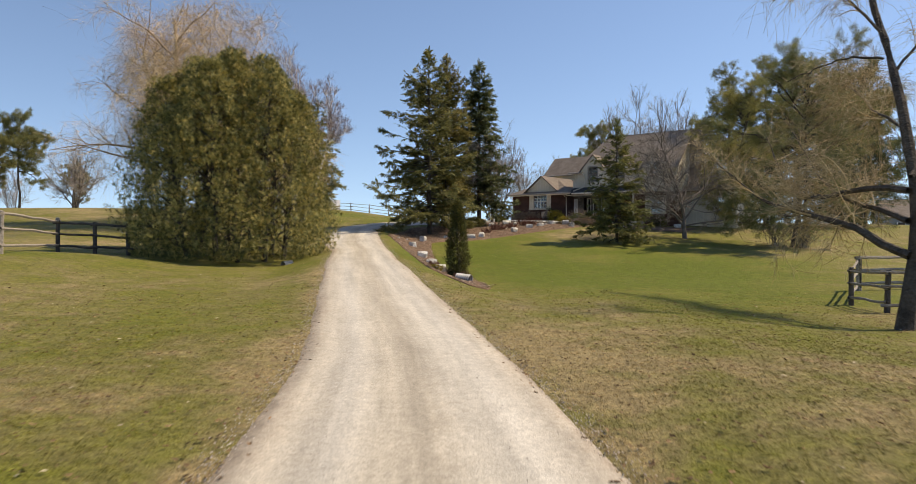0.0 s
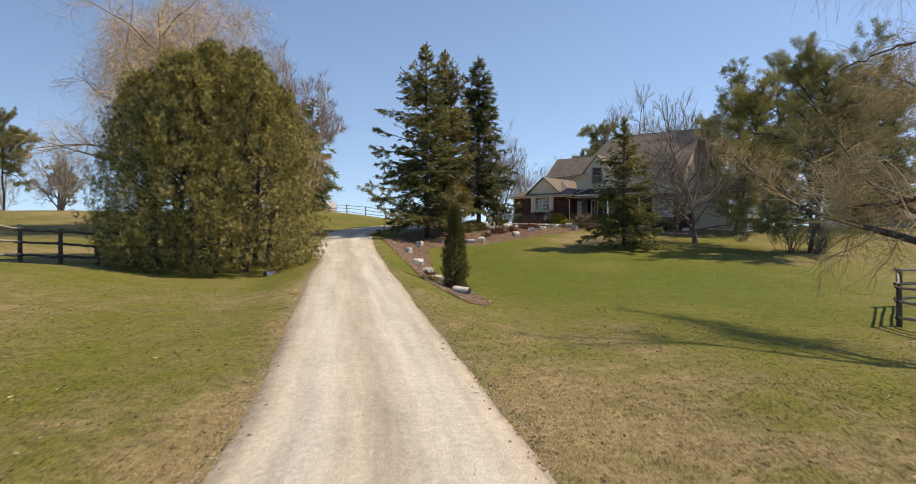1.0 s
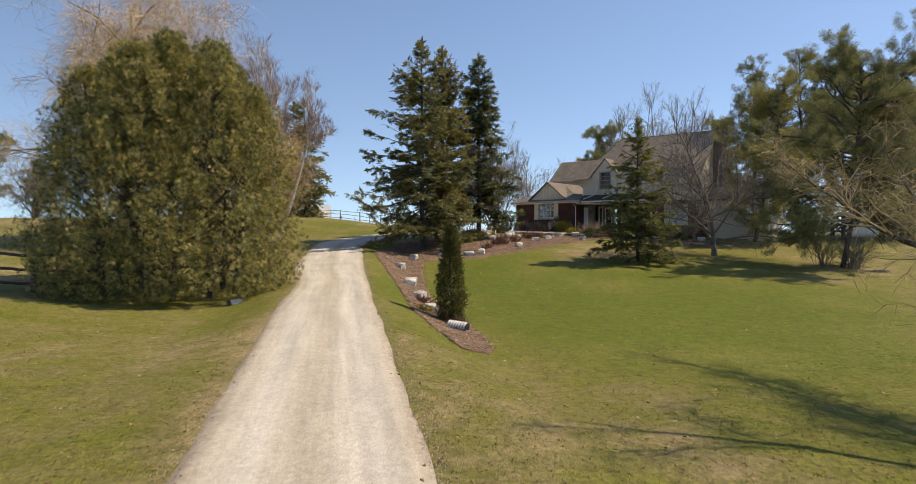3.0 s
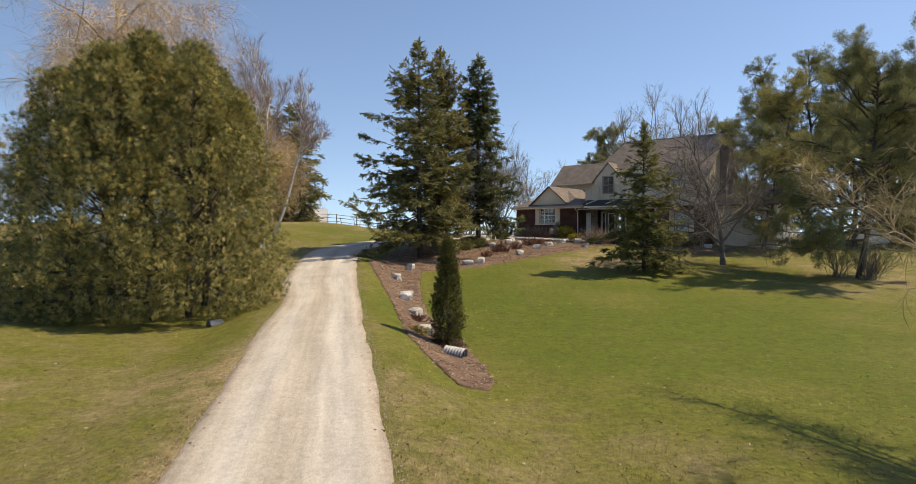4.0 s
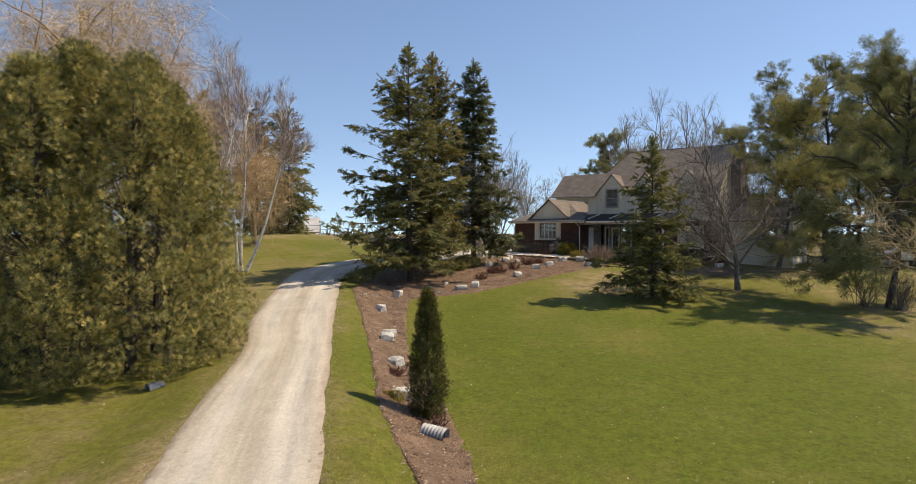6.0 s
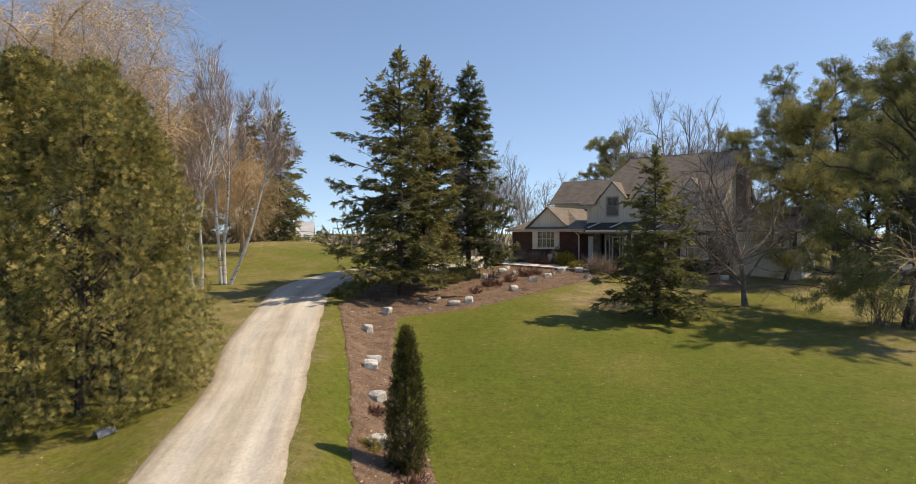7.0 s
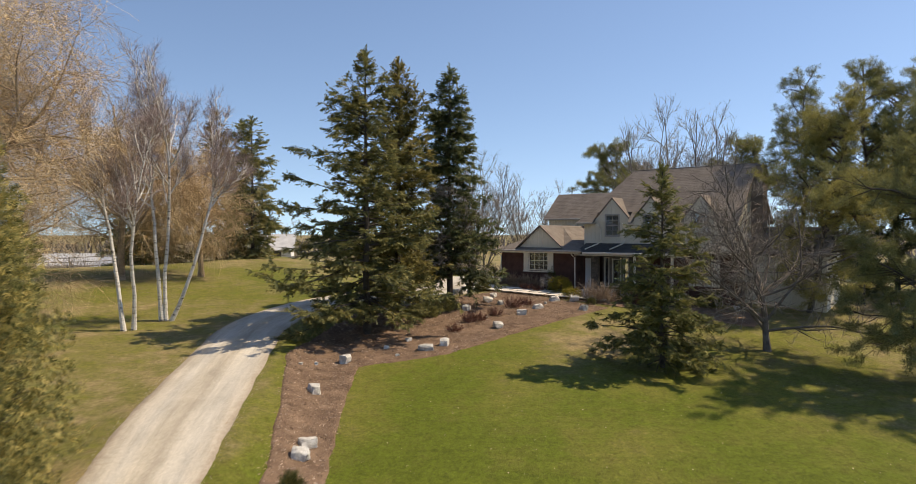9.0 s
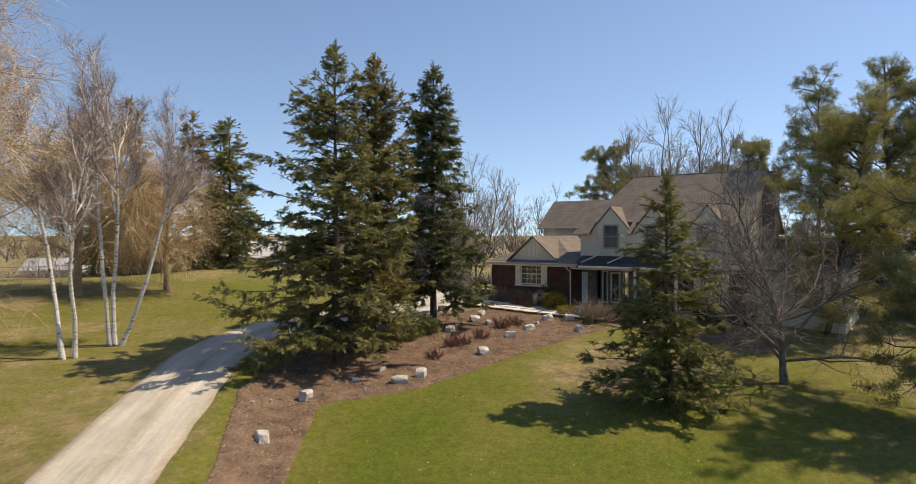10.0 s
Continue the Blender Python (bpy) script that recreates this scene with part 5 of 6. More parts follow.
# main block, upper floor
up = [(7.80, 8.68, 3.78, 5.10), (10.45, 11.35, 3.78, 5.10), (13.52, 14.46, 3.82, 5.15)]
cuts = [6.17, *[v for o in up for v in o[:2]], 16.03]
for a, b in zip(cuts[:-1], cuts[1:]):
    part("upper_wall", Soup().box(a, b, 1.0, 1.2, 2.64, next((o[2] for o in up if o[0] == a), 4.72)), SIDING, house)
battens(6.25, 16.0, 2.66, 4.70, 1.0, house, [(o[0] - 0.1, o[1] + 0.1, o[2] - 0.12, o[3] + 0.1) for o in up])
part("upper_side_wall", Soup().box(15.83, 16.03, 1.202, 8.95, 2.64, 4.72), SIDING, house)
part("upper_left_wall", Soup().box(6.17, 6.37, 1.202, 8.74, 2.64, 4.72), SIDING, house)
eg = Soup()
v = [(15.83, 0.9, 4.70), (15.83, 9.0, 4.70), (15.83, 5.0, 8.0), (16.03, 0.9, 4.70), (16.03, 9.0, 4.70), (16.03, 5.0, 8.0)]
eg.add(v, [(2, 1, 0), (3, 4, 5)]).add(v, [(0, 1, 4, 3), (1, 2, 5, 4), (2, 0, 3, 5)])
part("end_gable", eg, SIDING, house)
sb = Soup()
for y in np.arange(1.15, 8.9, 0.3):
    sb.box(16.03, 16.052, y - 0.025, y + 0.025, 2.64, 4.7 + max(0.0, 3.3 * (1 - abs(y - 5.0) / 4.1) - 0.2))
part("batten_strip", sb, SIDING, house)["kind"] = "stuff"
slope((6.254, 1.35, 5.329), (16.3, 1.35, 5.329), (8.1, 5.0, 8.38), (16.3, 5.0, 8.38), SHINGLE, "main_roof_slope", house)
for (a0, a1), (b0, b1) in (((5.85, 7.0), (6.254, 7.0)), ((9.48, 9.73), (9.48, 9.73)), ((12.02, 12.96), (12.02, 12.96)), ((15.16, 16.3), (15.16, 16.3))):
    slope((a0, 0.55, 4.66), (a1, 0.55, 4.66), (b0, 1.35, 5.329), (b1, 1.35, 5.329), SHINGLE, "eave_slope", house)
slope((5.85, 9.4, 4.66), (5.85, 0.55, 4.66), (8.1, 5.0, 8.38), (8.1, 5.0, 8.38), SHINGLE, "main_roof_slope", house)
slope((16.3, 9.4, 4.66), (5.85, 9.4, 4.66), (16.3, 5.0, 8.38), (8.1, 5.0, 8.38), SHINGLE, "main_roof_slope", house)
part("ridge_cap", bevel_box(8.1, 16.3, 4.94, 5.06, 8.34, 8.405, 0.03), SHINGLE, house)
for a, b in ((5.85, 7.02), (9.55, 9.75), (12.0, 12.98), (15.15, 16.3)):
    part("gutter", bevel_box(a, b, 0.43, 0.56, 4.52, 4.66, 0.02), GUTTER, house)
    part("soffit", Soup().box(a, b, 0.56, 0.998, 4.55, 4.59), TRIM, house)
for (x0, x1), xm in zip(((7.02, 9.46), (9.75, 12.0), (12.98, 15.14)), (8.25, 10.9, 14.03)):
    w = next(o for o in up if o[0] < xm < o[1])
    prism_roof(house, x0, x1, xm, 0.94, 3.4, 4.93, 6.30, 0.09)
    face = Soup()
    z0 = 4.70
    zt = lambda x: z0 + 0.15 + 1.40 * (1 - abs(x - xm) / (xm - x0))
    for a, b in ((x0, w[0]), (w[1], x1)):
        face.add([(a, 0.94, z0), (b, 0.94, z0), (b, 0.94, zt(b)), (a, 0.94, zt(a)), (a, 1.1, z0), (b, 1.1, z0), (b, 1.1, zt(b)), (a, 1.1, zt(a))], [(0, 1, 2, 3), (7, 6, 5, 4), (0, 4, 5, 1), (1, 5, 6, 2), (2, 6, 7, 3), (3, 7, 4, 0)])
    a, b, h = w[0], w[1], w[3]
    face.add([(a, 0.94, h), (b, 0.94, h), (b, 0.94, zt(b)), (xm, 0.94, zt(xm)), (a, 0.94, zt(a)), (a, 1.1, h), (b, 1.1, h), (b, 1.1, zt(b)), (xm, 1.1, zt(xm)), (a, 1.1, zt(a))], [(0, 1, 2, 3, 4), (9, 8, 7, 6, 5)])
    dm = part("dormer", face, SIDING, house)
    battens(x0 + 0.1, x1 - 0.1, z0, 6.2, 0.94, dm, [(a - 0.1, b + 0.1, 3.0, h + 0.1)], top=lambda x: zt(x) - 0.12)
    window(*w, 0.96, house, 2, 4, GUTTER, 0.09)
for x in (7.45, 9.20, 12.6, 15.05):
    pipe([(x - 0.08, 0.50, 4.56), (x, 0.62, 4.40), (x, 0.92, 4.28), (x, 0.92, 3.40), (x - 0.15, 0.75, 3.22), (x - 0.62, -0.2, 2.86)], 0.045, TRIM, house)

# back wing with its own roof, right wing, chimney
part("rear_wall", Soup().box(0.1, 6.16, 6.72, 10.9, 2.6, 5.14), SIDING, house)
battens(0.12, 6.1, 4.3, 5.1, 6.72, house)
slope((-0.22, 6.3, 5.08), (6.6, 6.3, 5.08), (-0.2, 8.8, 7.15), (8.0, 8.8, 7.15), SHINGLE, "rear_roof_slope", house)
slope((6.6, 11.3, 5.08), (-0.22, 11.3, 5.08), (8.0, 8.8, 7.15), (-0.2, 8.8, 7.15), SHINGLE, "rear_roof_slope", house)
s = Soup()
v = [(0.1, 6.75, 5.1), (0.1, 10.85, 5.1), (0.1, 8.8, 6.95), (0.3, 6.75, 5.1), (0.3, 10.85, 5.1), (0.3, 8.8, 6.95)]
s.add(v, [(0, 2, 1), (3, 4, 5)]).add(v, [(0, 1, 4, 3), (1, 2, 5, 4), (2, 0, 3, 5)])
part("rear_gable", s, SIDING, house)
part("rear_gutter", bevel_box(-0.2, 6.1, 6.2, 6.3, 4.96, 5.08, 0.02), GUTTER, house)
rw = [(19.0, 19.5, 0.75, 2.2), (19.75, 20.25, 0.75, 2.2)]
wall("right_wing_wall", 16.06, 20.5, -1.4, 2.7, 3.0, 0.2, rw, SIDING, house)
part("right_wing_side", Soup().box(20.3, 20.5, 3.202, 8.0, -1.4, 2.7), SIDING, house)
battens(16.1, 20.45, -0.6, 2.7, 3.0, house, [(o[0] - 0.1, o[1] + 0.1, o[2] - 0.12, o[3] + 0.1) for o in rw])
for o in rw:
    window(*o, 3.02, house, 2, 4)
slope((16.06, 2.5, 2.66), (20.7, 2.5, 2.66), (16.06, 5.5, 4.3), (20.7, 5.5, 4.3), SHINGLE, "right_roof_slope", house)
slope((20.7, 8.5, 2.66), (16.06, 8.5, 2.66), (20.7, 5.5, 4.3), (16.06, 5.5, 4.3), SHINGLE, "right_roof_slope", house)
part("chimney", bevel_box(16.06, 16.75, 4.4, 5.6, -1.2, 8.15, 0.03), CHIMNEY, house, "grey brown brick chimney")
part("chimney_cap", bevel_box(16.32, 16.83, 4.32, 5.68, 8.152, 8.25, 0.02), STONEWALL, house)

# ---- limestone blocks in the bed ----
ROCKS = [rock_mesh(100 + k) for k in range(6)]
ROCKS = [as_mesh("boulder", b) for b in ROCKS]
for me in ROCKS:
    me.materials.append(LIMESTONE)


def boulder(k, x, y, w, d, h, turn, label="pale limestone block lying in the mulch bed", group="limestone blocks in the bed"):
    ob = new("boulder", ROCKS[k % 6])
    ob.matrix_basis = pose(x, y, gz(x, y) + 0.05 + h * 0.32, 0, 0, turn) @ Matrix.Diagonal((w * 0.65, d * 0.64, h * 0.74, 1))
    return tagged(ob, label, "boulder", group)


for k, (x, y, w, d, h, turn) in enumerate([
        (-0.80, 27.9, .85, .55, .42, 20), (-1.30, 31.9, .75, .6, .42, 60), (-1.95, 35.3, .75, .6, .5, 10), (-2.0, 36.3, .75, .55, .38, 35), (-2.85, 41.0, .8, .65, .45, 130), (-2.45, 45.0, .75, .6, .5, 75),
        (.9, 46.9, 1.05, .6, .42, 12), (1.75, 47.7, .8, .6, .5, 80), (4.45, 50.6, .75, .6, .5, 20), (5.9, 53.4, .8, .55, .42, 0), (7.0, 54.9, .95, .55, .4, 40), (9.6, 54.6, .7, .55, .42, 110), (4.9, 56.1, .5, .45, .4, 25),
        (2.85, 54.5, .7, .55, .5, 60), (4.2, 56.9, .9, .6, .5, 15), (4.6, 58.6, .9, .5, .4, 70), (8.3, 57.3, .9, .6, .42, 30), (9.5, 57.2, .8, .6, .5, 5), (2.3, 60.3, .9, .6, .5, 20), (3.2, 60.5, .6, .5, .45, 50)]):
    boulder(k, x, y, w, d, h, turn)
for k, (x, y, w) in enumerate([(-.9, 47.1, .4), (0.0, 48.4, .42), (1.75, 48.3, .35), (-3.5, 44.2, .3), (-4.0, 43.6, .25), (-.3, 46.0, .28), (3.9, 52.6, .3), (7.6, 56.2, .4)]):
    boulder(k + 2, x, y, w, w * .7, w * .6, 40 * k, "small grey stone half sunk in the mulch", "small stones in the bed")
boulder(3, 18.6, 54.8, .75, .55, .4, 20, "pale limestone block on the lawn by the house", "limestone blocks by the house")
boulder(5, 13.7, 55.4, 1.5, .8, .5, -30, "pale limestone block on the lawn by the house", "limestone blocks by the house")


# ---- culvert ends ----
def culvert(x, y, turn, r=0.22, ln=0.85, tilt=-4, sink=0.09, wave=0.02, label="corrugated steel culvert end poking out of the bed"):
    root = thing("culvert_pipe", pose(x, y, gz(x, y) + sink, tilt, 0, turn), label, "drain pipe", "culvert ends")
    n, k = 57, 20
    a = np.arange(k) / k * 2 * np.pi
    s = Soup()
    for rad, flip in ((r, False), (r - 0.012, True)):
        yy = np.linspace(0, ln, n)
        rr = rad + wave * np.sin(yy / ln * 2 * np.pi * 7)
        v = np.stack([rr[:, None] * np.cos(a), np.broadcast_to(yy[:, None], (n, k)), rr[:, None] * np.sin(a)], -1).reshape(-1, 3)
        i = np.arange(n - 1)[:, None] * k
        f = np.stack([i + np.arange(k), i + (np.arange(k) + 1) % k, i + k + (np.arange(k) + 1) % k, i + k + np.arange(k)], -1).reshape(-1, 4)
        s.add(v, f[:, ::-1] if flip else f)
    part("pipe", s, STEEL, root, smooth=True)
    # dark disc across the bore: the shade inside the open pipe, put into colour
    part("shade_disc", Soup().add(*sweep([(0, ln * 0.6, 0), (0, ln * 0.62, 0)], r - 0.02, 20)).add([((r - .02) * math.cos(t), ln * .61, (r - .02) * math.sin(t)) for t in a], [list(range(k))]), DARKFILL, root)
    return root


culvert(-0.05, 25.42, -118, 0.17, 0.62)
culvert(-7.25, 28.1, 138, 0.19, 0.42, sink=-0.06, wave=0.006, label="galvanised steel culvert end half sunk at the foot of the cedars")


# ---- fences ----
def rail(points, r, material, parent, rng, name="rail"):
    a = np.array(points, float)
    t = np.linspace(0, 1, 7)[:, None]
    p = a[0] * (1 - t) + a[1] * t + rng.normal(0, 0.014, (7, 3))
    return part(name, Soup().add(*sweep(p, r * (1 + rng.normal(0, 0.07, 7)), 6)), material, parent)


def fence(name, posts, label, post_mat, rail_mat, height=1.2, rails=3, post_r=0.085, rail_r=0.055, seed=1, group="", square=False):
    rng = np.random.default_rng(seed)
    x0, y0 = posts[0]
    root = thing(name, pose(x0, y0, gz(x0, y0)), label, "fence", group)
    tops = []
    for x, y in posts:
        z = gz(x, y) - gz(x0, y0)
        lean = rng.normal(0, 0.03, 2)
        p = [(x - x0, y - y0, z - 0.3), (x - x0 + lean[0] * .5, y - y0 + lean[1] * .5, z + height * .5), (x - x0 + lean[0], y - y0 + lean[1], z + height)]
        s = Soup().add(*sweep(p, [post_r * 1.08, post_r, post_r * .95], 7))
        top = s.v[0][-7:]
        s.add(np.vstack([top, top.mean(0) + (0, 0, .02)]), [(i, (i + 1) % 7, 7) for i in range(7)])
        part("post", s, post_mat, root)
        tops.append(np.array([x - x0, y - y0, z]))
    for a, b in zip(tops[:-1], tops[1:]):
        side = unit(np.cross(b - a, (0, 0, 1))) * post_r * 0.6
        for k in range(rails):
            h = height * (0.93 - 0.36 * k if rails == 3 else 0.9 - 0.45 * k)
            e = unit(b - a) * 0.15
            rail([a - e + side + (0, 0, h + rng.normal(0, .025)), b + e + side + (0, 0, h + rng.normal(0, .025))], rail_r, rail_mat, root, rng)
    return root


fence("split_rail_fence", [(-14.1, 13.2), (-14.9, 17.6), (-15.9, 22.4), (-17.3, 27.9)], "weathered grey split-rail fence along the field", OLDWOOD, OLDWOOD, 1.5, seed=2, group="split-rail fences")
fence("split_rail_fence", [(-17.3, 27.9), (-15.75, 28.0), (-14.35, 28.1), (-12.2, 29.6), (-10.2, 31.6)], "dark split-rail fence running into the cedars", DARKWOOD, DARKWOOD, 1.38, seed=3, group="split-rail fences")
fence("split_rail_fence", [(21.6, 24.6), (18.0, 24.0), (14.5, 23.3)], "weathered grey split-rail fence along the lawn", OLDWOOD, OLDWOOD, 1.25, seed=4, group="split-rail fences")
fence("split_rail_fence", [(14.5, 23.3), (11.9, 19.5), (11.45, 17.2), (14.2, 15.6), (17.2, 15.0)], "weathered split-rail fence corner on the lawn", DARKWOOD, OLDWOOD, 1.15, 3, 0.075, 0.042, seed=5, group="split-rail fences")
fence("hill_fence", [(-31, 82.5), (-28, 82.3), (-25, 82), (-22, 81.6), (-19, 81), (-16, 80), (-13, 78.5), (-10.5, 76.5), (-8, 74.4), (-5.5, 72.3), (-3, 70.5), (-0.5, 69.2)], "weathered post and rail fence over the hill", OLDWOOD, OLDWOOD, 1.05, 3, 0.055, 0.028, seed=6)
fence("hill_fence", [(-66, 78), (-61, 77.5), (-56, 77), (-51, 77), (-46, 77.5), (-41, 79), (-36, 81), (-31, 82.5)], "weathered post and rail fence behind the pasture", OLDWOOD, OLDWOOD, 1.2, 3, 0.065, 0.036, seed=7)


# ---- propane tank, far buildings ----
def capsule(r, half, k=20, n=8):
    t = np.linspace(0, np.pi / 2, n)
    xs = np.concatenate([-half - r * np.cos(t), half + r * np.sin(t)])
    rs = np.maximum(np.concatenate([r * np.sin(t), r * np.cos(t)]), 0.004)
    return sweep(np.stack([xs, 0 * xs, 0 * xs], 1), rs, k)


tank = thing("propane_tank", pose(31.8, 56.5, gz(31.8, 56.5), 0, 0, 8) @ Matrix.Scale(0.9, 4), "white horizontal propane tank on short legs", "gas tank")
s = Soup().add(*capsule(0.50, 1.05))
s.v[0] = s.v[0] + np.array([0, 0, 0.78])
part("tank", s, WHITEPAINT, tank, smooth=True)
part("dome", bevel_box(-0.18, 0.18, -0.18, 0.18, 1.22, 1.48, 0.06, 3), WHITEPAINT, tank)
for x in (-0.75, 0.75):
    part("leg", bevel_box(x - 0.09, x + 0.09, -0.32, 0.32, -0.1, 0.42, 0.01), GUTTER, tank)


def barn(name, x, y, turn, w, d, h, rise, wallmat, roofmat, label, category="house"):
    root = thing(name, pose(x, y, gz(x, y) - 0.2, 0, 0, turn), label, category, "far buildings")
    s = Soup().box(-w / 2, w / 2, -d / 2, d / 2, 0, h)
    v = [(-w / 2, -d / 2, h), (w / 2, -d / 2, h), (w / 2, d / 2, h), (-w / 2, d / 2, h), (-w / 2, 0, h + rise), (w / 2, 0, h + rise)]
    s.add(v, [(0, 3, 4), (2, 1, 5)])
    part("wall", s, wallmat, root)
    slope((-w / 2 - .4, -d / 2 - .4, h - .2), (w / 2 + .4, -d / 2 - .4, h - .2), (-w / 2 - .4, 0, h + rise + .1), (w / 2 + .4, 0, h + rise + .1), roofmat, "roof", root, 0.6)
    slope((w / 2 + .4, d / 2 + .4, h - .2), (-w / 2 - .4, d / 2 + .4, h - .2), (w / 2 + .4, 0, h + rise + .1), (-w / 2 - .4, 0, h + rise + .1), roofmat, "roof", root, 0.6)
    for k in np.arange(-w / 2 + 1.2, w / 2 - 1, 2.4):
        wn2 = part("window", bars(k, k + 0.9, 1.2, 2.3, -d / 2 - 0.05, 0.08, 0.1), WHITEPAINT, root)
        part("pane", Soup().box(k, k + 0.9, -d / 2 - 0.02, -d / 2 + 0.01, 1.2, 2.3), DARKTRIM, wn2)
    return root


barn("farm_shed", -70, 138, 15, 9, 7, 3.0, 1.8, SIDING, PALEROOF, "long low cream farmhouse beyond the pasture")
barn("farm_shed", -58, 132, -30, 7, 6, 2.8, 1.8, BLUEGREY, PALEROOF, "grey shed with a pale metal roof beyond the pasture", "shed")
barn("farm_shed", -84, 120, 5, 8, 6, 2.6, 1.5, WHITEPAINT, SHINGLE, "white shed beyond the pasture", "shed")
barn("far_house", 66, 93, -20, 9, 8, 3.2, 2.4, BLUEGREY, SHINGLE, "blue-grey house beyond the lawn")
barn("farm_shed", -22, 96, 10, 8, 5, 2.6, 1.6, WHITEPAINT, PALEROOF, "low white shed behind the hill fence", "shed")


# ---- shrubs and grasses by the house ----
def on_house(a, b):
    return 5.53 + 0.788 * a + 0.616 * b, 64.82 - 0.616 * a + 0.788 * b


def leaf_shrub(name, x, y, r, h, leaf, label, seed, count=1600, size=0.10, category="shrub", group=""):
    rng = np.random.default_rng(seed)
    root = tree_root(name, x, y, label, category, group, 0.03)
    n = 26
    st = np.zeros((n, 3)) + rng.normal(0, r * .15, (n, 3)) * np.array([1, 1, 0])
    p, rad = grow(rng, st, np.stack([rng.normal(0, .6, n), rng.normal(0, .6, n), np.ones(n)], 1), np.full(n, h * .9), np.full(n, .014), np.full(n, .004), 5, .12, .02)
    part("stem", Soup().add(*tubes(p, rad, 3)), BARK, root)
    d = unit(rng.normal(0, 1, (count, 3)))
    at = d * np.array([r, r, h * .52]) * (rng.uniform(.35, 1, count) ** .5)[:, None] * (1 + .18 * np.sin(d[:, :1] * 7 + d[:, 1:2] * 5)) + np.array([0, 0, h * .5])
    at[:, 2] = np.maximum(at[:, 2], 0.03)
    v, f = frond(rng)
    part("crown", Soup().add(*scatter(v, f, at, d + rng.normal(0, .5, (count, 3)), rng.normal(0, 1, (count, 3)), size * rng.uniform(.6, 1.3, count))), leaf, root)
    return root


def twig_shrub(name, x, y, r, h, twig, label, seed, stems=60, group="", category="shrub", tr=0.006):
    rng = np.random.default_rng(seed)
    root = tree_root(name, x, y, label, category, group, 0.03)
    st = rng.normal(0, r * .22, (stems, 3)) * np.array([1, 1, 0])
    p, rad = grow(rng, st, np.stack([rng.normal(0, r / h, stems), rng.normal(0, r / h, stems), np.ones(stems)], 1), h * rng.uniform(.6, 1.1, stems), np.full(stems, tr * 2), np.full(stems, tr), 5, .1, .02)
    s = Soup().add(*tubes(p, rad, 3))
    at, d, pl, q, _ = fork(rng, p, rad, stems * 9, .3, 1, 30)
    p2, r2 = grow(rng, at, d, pl * .3, np.full(len(at), tr), np.full(len(at), tr * .5), 3, .12, .02)
    part("crown", s.add(*tubes(p2, r2, 3)), twig, root)
    return root


def grass_clump(x, y, h, label, seed, group="ornamental grasses by the house", n=160):
    rng = np.random.default_rng(seed)
    root = tree_root("ornamental_grass", x, y, label, "grass", group, 0.02)
    p, r = grow(rng, rng.normal(0, .10, (n, 3)) * np.array([1, 1, 0]), np.stack([rng.normal(0, .32, n), rng.normal(0, .32, n), np.ones(n)], 1), h * rng.uniform(.6, 1.1, n), np.full(n, .007), np.full(n, .003), 4, .07, -.04)
    part("crown", Soup().add(*tubes(p, r, 3)), DRYGRASS, root)
    return root


for k, a in enumerate((0.5, 0.95, 1.45, 2.0, 2.5, 2.95, 3.5)):
    x, y = on_house(a, -0.75 - 0.12 * (k % 2))
    grass_clump(x, y, 0.95 + 0.1 * (k % 3), "dry tan ornamental grass against the brick wall", 200 + k)
x, y = on_house(4.55, -0.6)
leaf_shrub("column_yew", x, y, 0.28, 1.5, YEW, "narrow dark evergreen by the brick wall", 210, 900, 0.10, "evergreen shrub")
x, y = on_house(5.7, -1.5)
leaf_shrub("golden_shrub", x, y, 0.72, 1.1, GOLDSHRUB, "rounded yellow-green evergreen by the porch", 211, 2200, 0.11, "shrub")
x, y = on_house(7.2, -2.6)
leaf_shrub("golden_shrub", x, y, 0.6, 0.7, GOLDSHRUB, "low bronze evergreen among the blocks", 212, 1500, 0.10, "shrub")
x, y = on_house(4.7, -1.6)
bare_tree(tree_root("small_weeping_tree", x, y, "small leafless weeping ornamental tree"), 1.7, 213, GREYBARK, GREYTWIG, 0.035, 0.55, 7, 55, 30, 160, 300, 0, 0.004, 0.4, hang=.2, twig_len=.2)
for k, (a, b, r, h) in enumerate(((8.7, -2.8, .75, 1.25), (9.5, -2.5, .7, 1.1), (3.2, -1.6, .6, .6), (4.1, -1.8, .6, .55), (11.2, -1.6, .6, 1.0))):
    x, y = on_house(a, b)
    twig_shrub("twiggy_shrub", x, y, r, h, STRAWTWIG if k in (0, 1) else REDTWIG, "leafless twiggy shrub in the house bed", 220 + k, 90, "twiggy shrubs by the house")
for k, (a, b, r, h) in enumerate(((10.3, -1.5, .7, 1.2), (12.0, -0.6, .8, 1.3), (0.6, -3.2, .5, .5), (-1.2, 0.2, .55, 1.5), (-0.75, -1.2, .6, 1.2), (14.8, 0.2, .7, 1.0))):
    x, y = on_house(a, b)
    leaf_shrub("evergreen_shrub", x, y, r, h, YEW if k != 4 else CEDAR, "rounded dark evergreen shrub near the house", 230 + k, 1500, 0.12, "shrub", "evergreen shrubs near the house")
